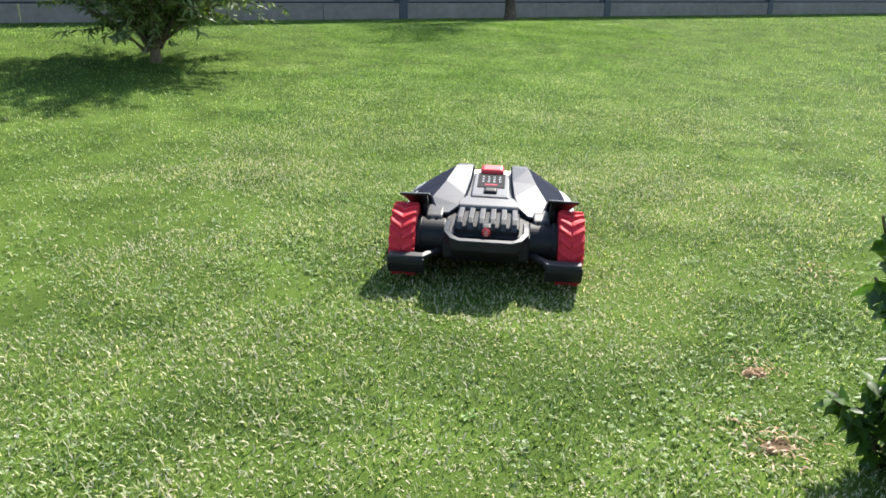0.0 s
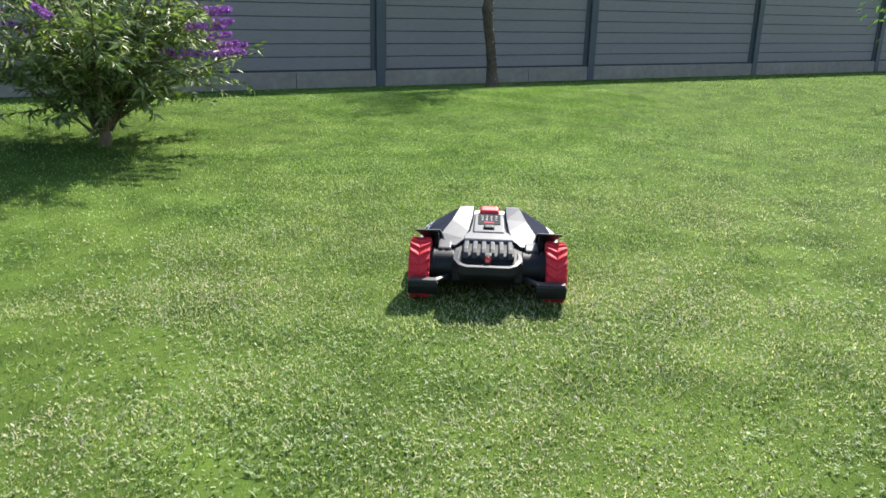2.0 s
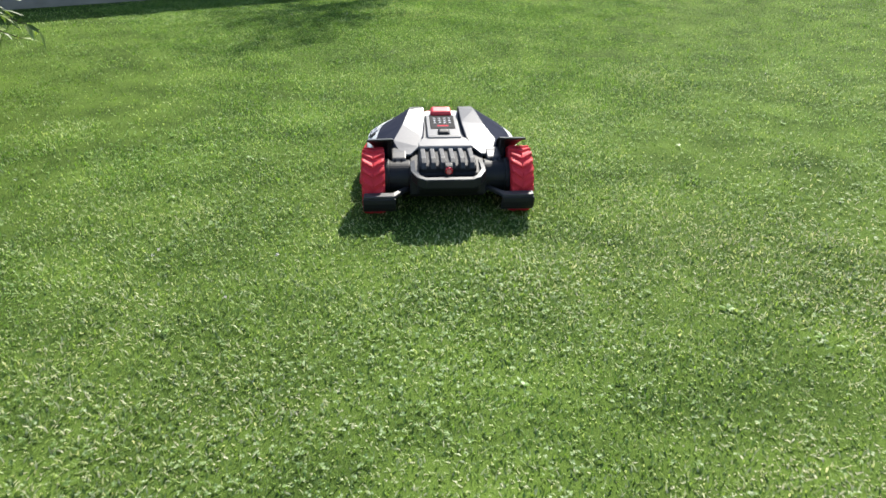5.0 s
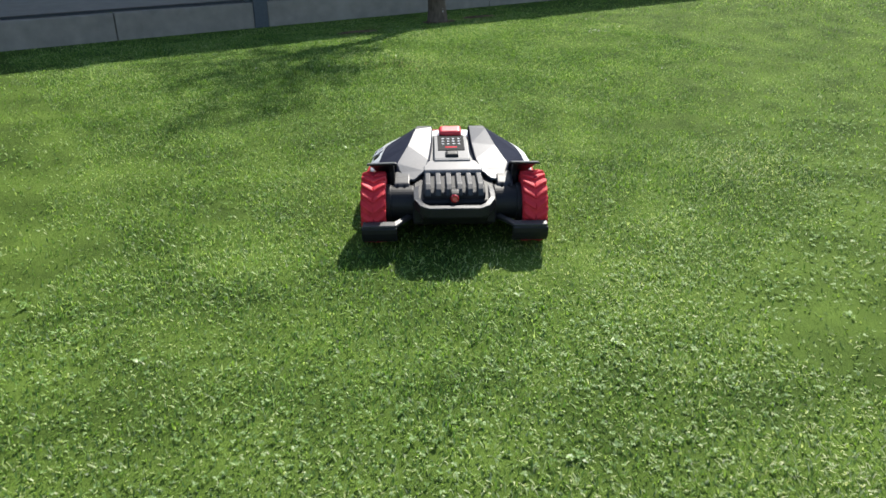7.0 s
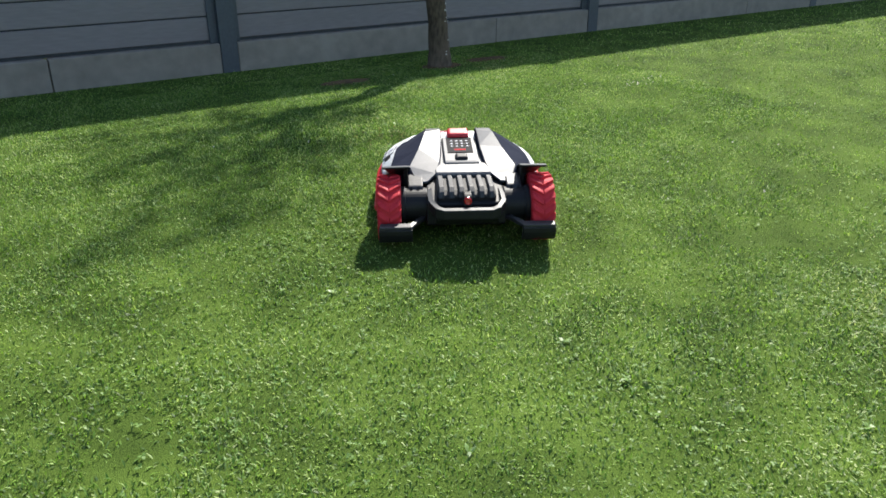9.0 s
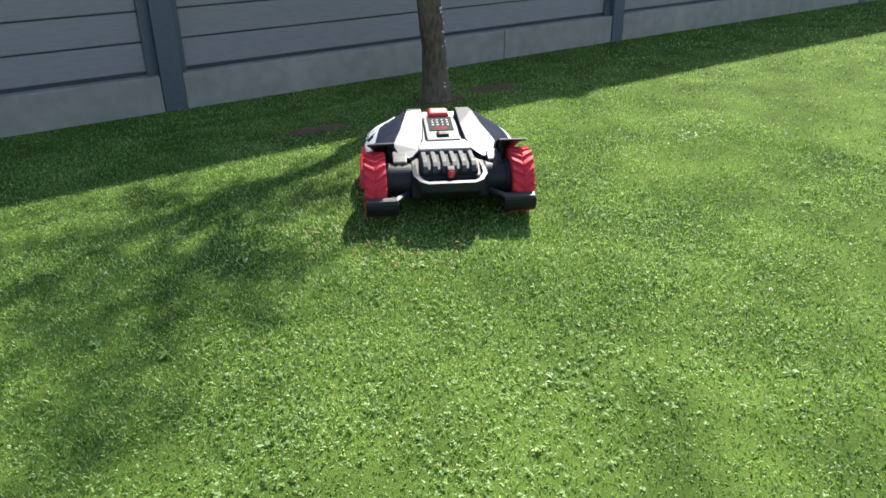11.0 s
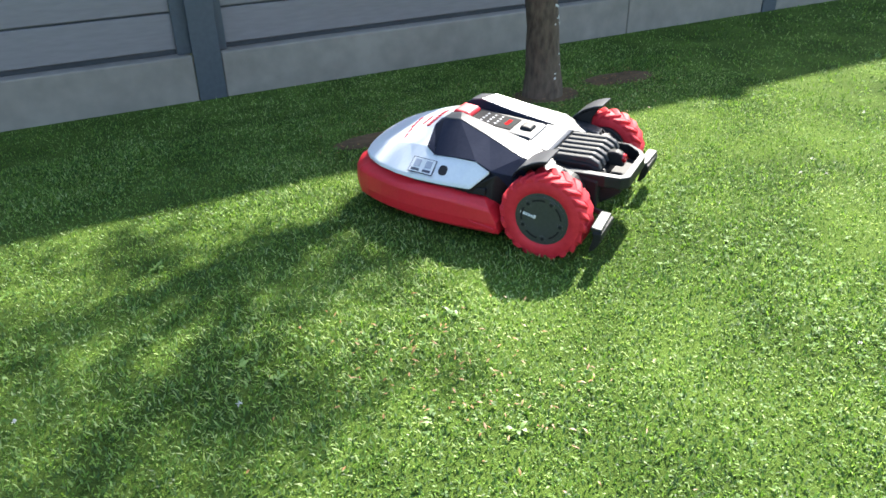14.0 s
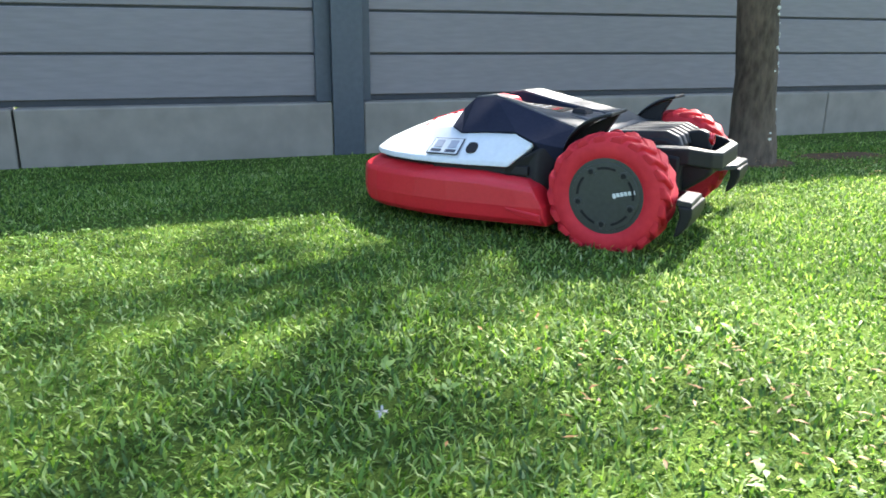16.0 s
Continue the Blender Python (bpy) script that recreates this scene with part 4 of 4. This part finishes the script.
def build_butterfly_bush():
    rng = np.random.RandomState(31)
    bush = tagged(new("butterfly_bush"), "butterfly bush with grey-green leaves and purple flower spikes", "shrub")
    x, y = -4.26, -4.0
    z = float(ground_z(y))
    tips, ways, spikes = [], [], []
    stool = tube([(x, y, z - 0.05), (x + 0.005, y, z + 0.06), (x, y, z + 0.16), (x, y, z + 0.24)], [0.06, 0.05, 0.04, 0.02], 12)
    part("stool", stool, M_TWIG, bush, "woody base", smooth=True)
    for i in range(60):
        a = rng.uniform(0, 2 * math.pi)
        out = abs(rng.normal(0.42, 0.34))
        st = Vector((x + 0.08 * math.cos(a) * rng.rand(), y + 0.08 * math.sin(a) * rng.rand(), z + rng.uniform(0.08, 0.2)))
        stem = bent(rng, st, (math.cos(a) * out, math.sin(a) * out, 1.0), rng.uniform(1.1, 1.95), 10, 0.07, -0.055)
        part("stem", tube(stem, list(np.linspace(0.011, 0.004, 11)), 6), M_TWIG, bush)
        shoots = [stem]
        for j in range(6):
            k = 2 + j + (rng.rand() > 0.5)
            b = a + rng.normal(0, 1.0)
            shoots.append(bent(rng, stem[min(k, 10)], (math.cos(b), math.sin(b), rng.uniform(-0.25, 0.8)), rng.uniform(0.3, 0.55), 5, 0.1, -0.05))
            part("shoot", tube(shoots[-1], list(np.linspace(0.005, 0.0025, 6)), 4), M_TWIG, bush)
        for s_i, sh in enumerate(shoots):
            for p, q in zip(sh, sh[1:]):
                if p.z < z + 0.22:
                    continue
                for _ in range(6 if s_i else 4):
                    h = rng.uniform(0, 2 * math.pi)
                    tips.append(p.lerp(q, rng.rand()))
                    ways.append((q - p).normalized() * 0.5 + Vector((math.cos(h), math.sin(h), 0.1)))
            end = sh[-1]
            if (end.x < x - 0.5 and rng.rand() < 0.09) or rng.rand() < 0.012:
                spikes.append((end, (sh[-1] - sh[-2]).normalized() + Vector((0, 0, 0.1))))
    # arching branches that carry most of the flowers, out over the sunny side
    for i in range(11):
        side, up, deep = rng.uniform(0.72, 1.12), rng.uniform(0.58, 1.15), rng.uniform(-0.25, 0.25)
        end = Vector((x + 0.868 * side + 0.496 * deep, y - 0.496 * side + 0.868 * deep, z + up))
        root = Vector((x, y, z + 0.55))
        arch = [root.lerp(end, f) + Vector((0, 0, 0.25 * math.sin(math.pi * f))) for f in np.linspace(0, 1, 9)]
        part("shoot", tube(arch, list(np.linspace(0.007, 0.003, 9)), 5), M_TWIG, bush)
        for p, q in zip(arch[2:], arch[3:]):
            for _ in range(7):
                h = rng.uniform(0, 2 * math.pi)
                tips.append(p.lerp(q, rng.rand()))
                ways.append((q - p).normalized() * 0.5 + Vector((math.cos(h), math.sin(h), 0.1)))
        spikes.append((end, Vector((0.868, -0.496, rng.uniform(-0.1, 0.25)))))
    n = len(tips)
    v, t = leaf_cloud(np.array(tips), np.array(ways), rng.uniform(0.07, 0.13, n), rng.uniform(0.014, 0.028, n), rng, 0.35)
    new("foliage", fast_mesh("foliage", v, t, M_SHRUBLEAF)).parent = bush
    for p, d in spikes:
        d = Vector(d).normalized()
        m = 120
        f = rng.rand(m)
        u = d.orthogonal().normalized()
        w = d.cross(u)
        ang = rng.uniform(0, 2 * math.pi, m)
        r = 0.032 * (1 - f * 0.75)
        L = rng.uniform(0.15, 0.22)
        pts = np.array([np.array(p) + np.array(d) * L * a for a in f])
        rad = np.array([np.array(u) * math.cos(b) + np.array(w) * math.sin(b) for b in ang])
        v, t = leaf_cloud(pts + rad * r[:, None] * 0.4, rad, np.full(m, 0.026), np.full(m, 0.022), rng, 0.0)
        ob = new("flower_spike", fast_mesh("flower_spike", v, t, M_FLOWER))
        ob.parent = bush
        tagged(ob, "purple flower spike")


def build_climber():
    rng = np.random.RandomState(91)
    bush = tagged(new("leafy_bush"), "low leafy green bush at the edge of the lawn", "shrub")
    cx, cy = -3.53, -10.80
    z = float(ground_z(cy))
    tips, ways = [], []
    for i in range(95):
        # tall shoots first, then low ones that fill the foot
        low = i >= 60
        a = rng.uniform(0, 2 * math.pi)
        out = abs(rng.normal(0.2, 0.12))
        stem = bent(rng, (cx + rng.uniform(-0.06, 0.30), cy + rng.uniform(-0.25, 0.06), z - 0.02), (math.cos(a) * out, math.sin(a) * out, 1), rng.uniform(0.12, 0.26) if low else rng.uniform(0.35, 0.78), 8, 0.07, -0.03)
        part("stem", tube(stem, list(np.linspace(0.007, 0.003, 9)), 5), M_TWIG, bush)
        for p, q in zip(stem[1:], stem[2:]):
            for _ in range(13):
                h = rng.uniform(0, 2 * math.pi)
                tips.append(p.lerp(q, rng.rand()))
                ways.append(Vector((math.cos(h), math.sin(h), 0.0)))
    n = len(tips)
    v, t = leaf_cloud(np.array(tips), np.array(ways), rng.uniform(0.032, 0.065, n), rng.uniform(0.018, 0.036, n), rng, 0.5)
    new("foliage", fast_mesh("foliage", v, t, M_VINELEAF)).parent = bush


build_dirt()
build_fence_tree()
build_corner_tree()
build_butterfly_bush()
build_climber()
build_straw()
build_clover_flowers()
build_weeds()
build_clover()
build_grass()

# ---------------- motion ----------------
# seconds, x, y, heading and pitch on the uneven lawn
MOWER = [
    (0.0, -3.816, -9.389, -32.5, -0.4), (0.5, -3.627, -9.082, -32.8, 0.0), (1.0, -3.452, -8.803, -32.4, 0.1), (1.5, -3.265, -8.494, -31.9, 0.1),
    (2.0, -3.084, -8.197, -32.6, -0.3), (2.5, -2.905, -7.907, -32.5, -0.1), (3.0, -2.725, -7.616, -32.2, -1.0), (3.2, -2.658, -7.501, -32.0, -1.2),
    (5.3, -1.763, -6.128, -30.5, -0.5), (5.5, -1.680, -5.996, -31.3, -0.5), (6.0, -1.509, -5.718, -32.7, -0.1), (6.5, -1.316, -5.402, -32.9, 0.0),
    (7.0, -1.140, -5.110, -32.1, -0.6), (7.5, -0.955, -4.799, -32.0, -1.3), (8.0, -0.801, -4.531, -32.9, -1.3), (8.2, -0.728, -4.412, -32.7, -1.2),
    (10.3, 0.191, -3.011, -28.5, 0.3), (10.5, 0.252, -2.898, -28.3, 0.5), (11.0, 0.430, -2.602, -28.8, 1.2), (11.5, 0.624, -2.267, -28.8, 0.9),
    (12.0, 0.751, -2.051, -29.4, 0.7), (12.5, 0.759, -2.046, -25.6, 0.6), (13.0, 0.776, -2.057, -7.0, 1.4), (13.5, 0.791, -2.145, 13.6, 1.0),
    (14.0, 0.804, -2.169, 34.9, 0.5), (14.5, 0.798, -2.163, 39.7, 0.3), (15.0, 0.748, -2.105, 41.9, -0.1), (15.5, 0.624, -1.988, 40.9, 0.9),
    (16.0, 0.462, -1.792, 40.5, -0.1),
]


def motions():
    ts = [r[0] for r in MOWER]
    def spline(col):
        """Smooth interpolation through the rows."""
        v = np.array([r[col] for r in MOWER])
        d = np.gradient(v, np.array(ts))
        def f(t):
            i = min(max(int(np.searchsorted(ts, t, "right")) - 1, 0), len(ts) - 2)
            h = ts[i + 1] - ts[i]
            u = (t - ts[i]) / h
            return float((2 * u**3 - 3 * u**2 + 1) * v[i] + (u**3 - 2 * u**2 + u) * h * d[i] + (3 * u**2 - 2 * u**3) * v[i + 1] + (u**3 - u**2) * h * d[i + 1])
        return f
    fx, fy, fa, fp = spline(1), spline(2), spline(3), spline(4)
    rows, turns, old = [], [], None
    spin = [0.0, 0.0]
    for i in range(161):
        t = i / 10
        x, y, a = fx(t), fy(t), fa(t)
        c, s = math.cos(radians(a)), math.sin(radians(a))
        za, zb = float(ground_z(y)), float(ground_z(y + 0.6 * c))
        rows.append((t, Matrix.Translation((x, y, za)) @ pose(0, 0, 0, 0, 0, a) @ pose(0, 0, 0, math.degrees(math.atan2(zb - za, 0.6)) + fp(t))))
        ends = [(x + c * sx, y + s * sx) for sx in (-0.298, 0.298)]
        if old:
            for k in (0, 1):
                spin[k] += ((ends[k][0] - old[k][0]) * -s + (ends[k][1] - old[k][1]) * c) / WHEEL_R
        old = ends
        turns.append((t, *spin))
    walk(mower, rows)
    end = turns[-1]
    for k, (wheel, x, last) in enumerate(((wheel_left, -0.301, 168.0), (wheel_right, 0.301, 40.0))):
        walk(wheel, [(r[0], pose(x, 0.010, WHEEL_R - 0.011, last - math.degrees(r[k + 1] - end[k + 1]), 0, 0)) for r in turns])


motions()
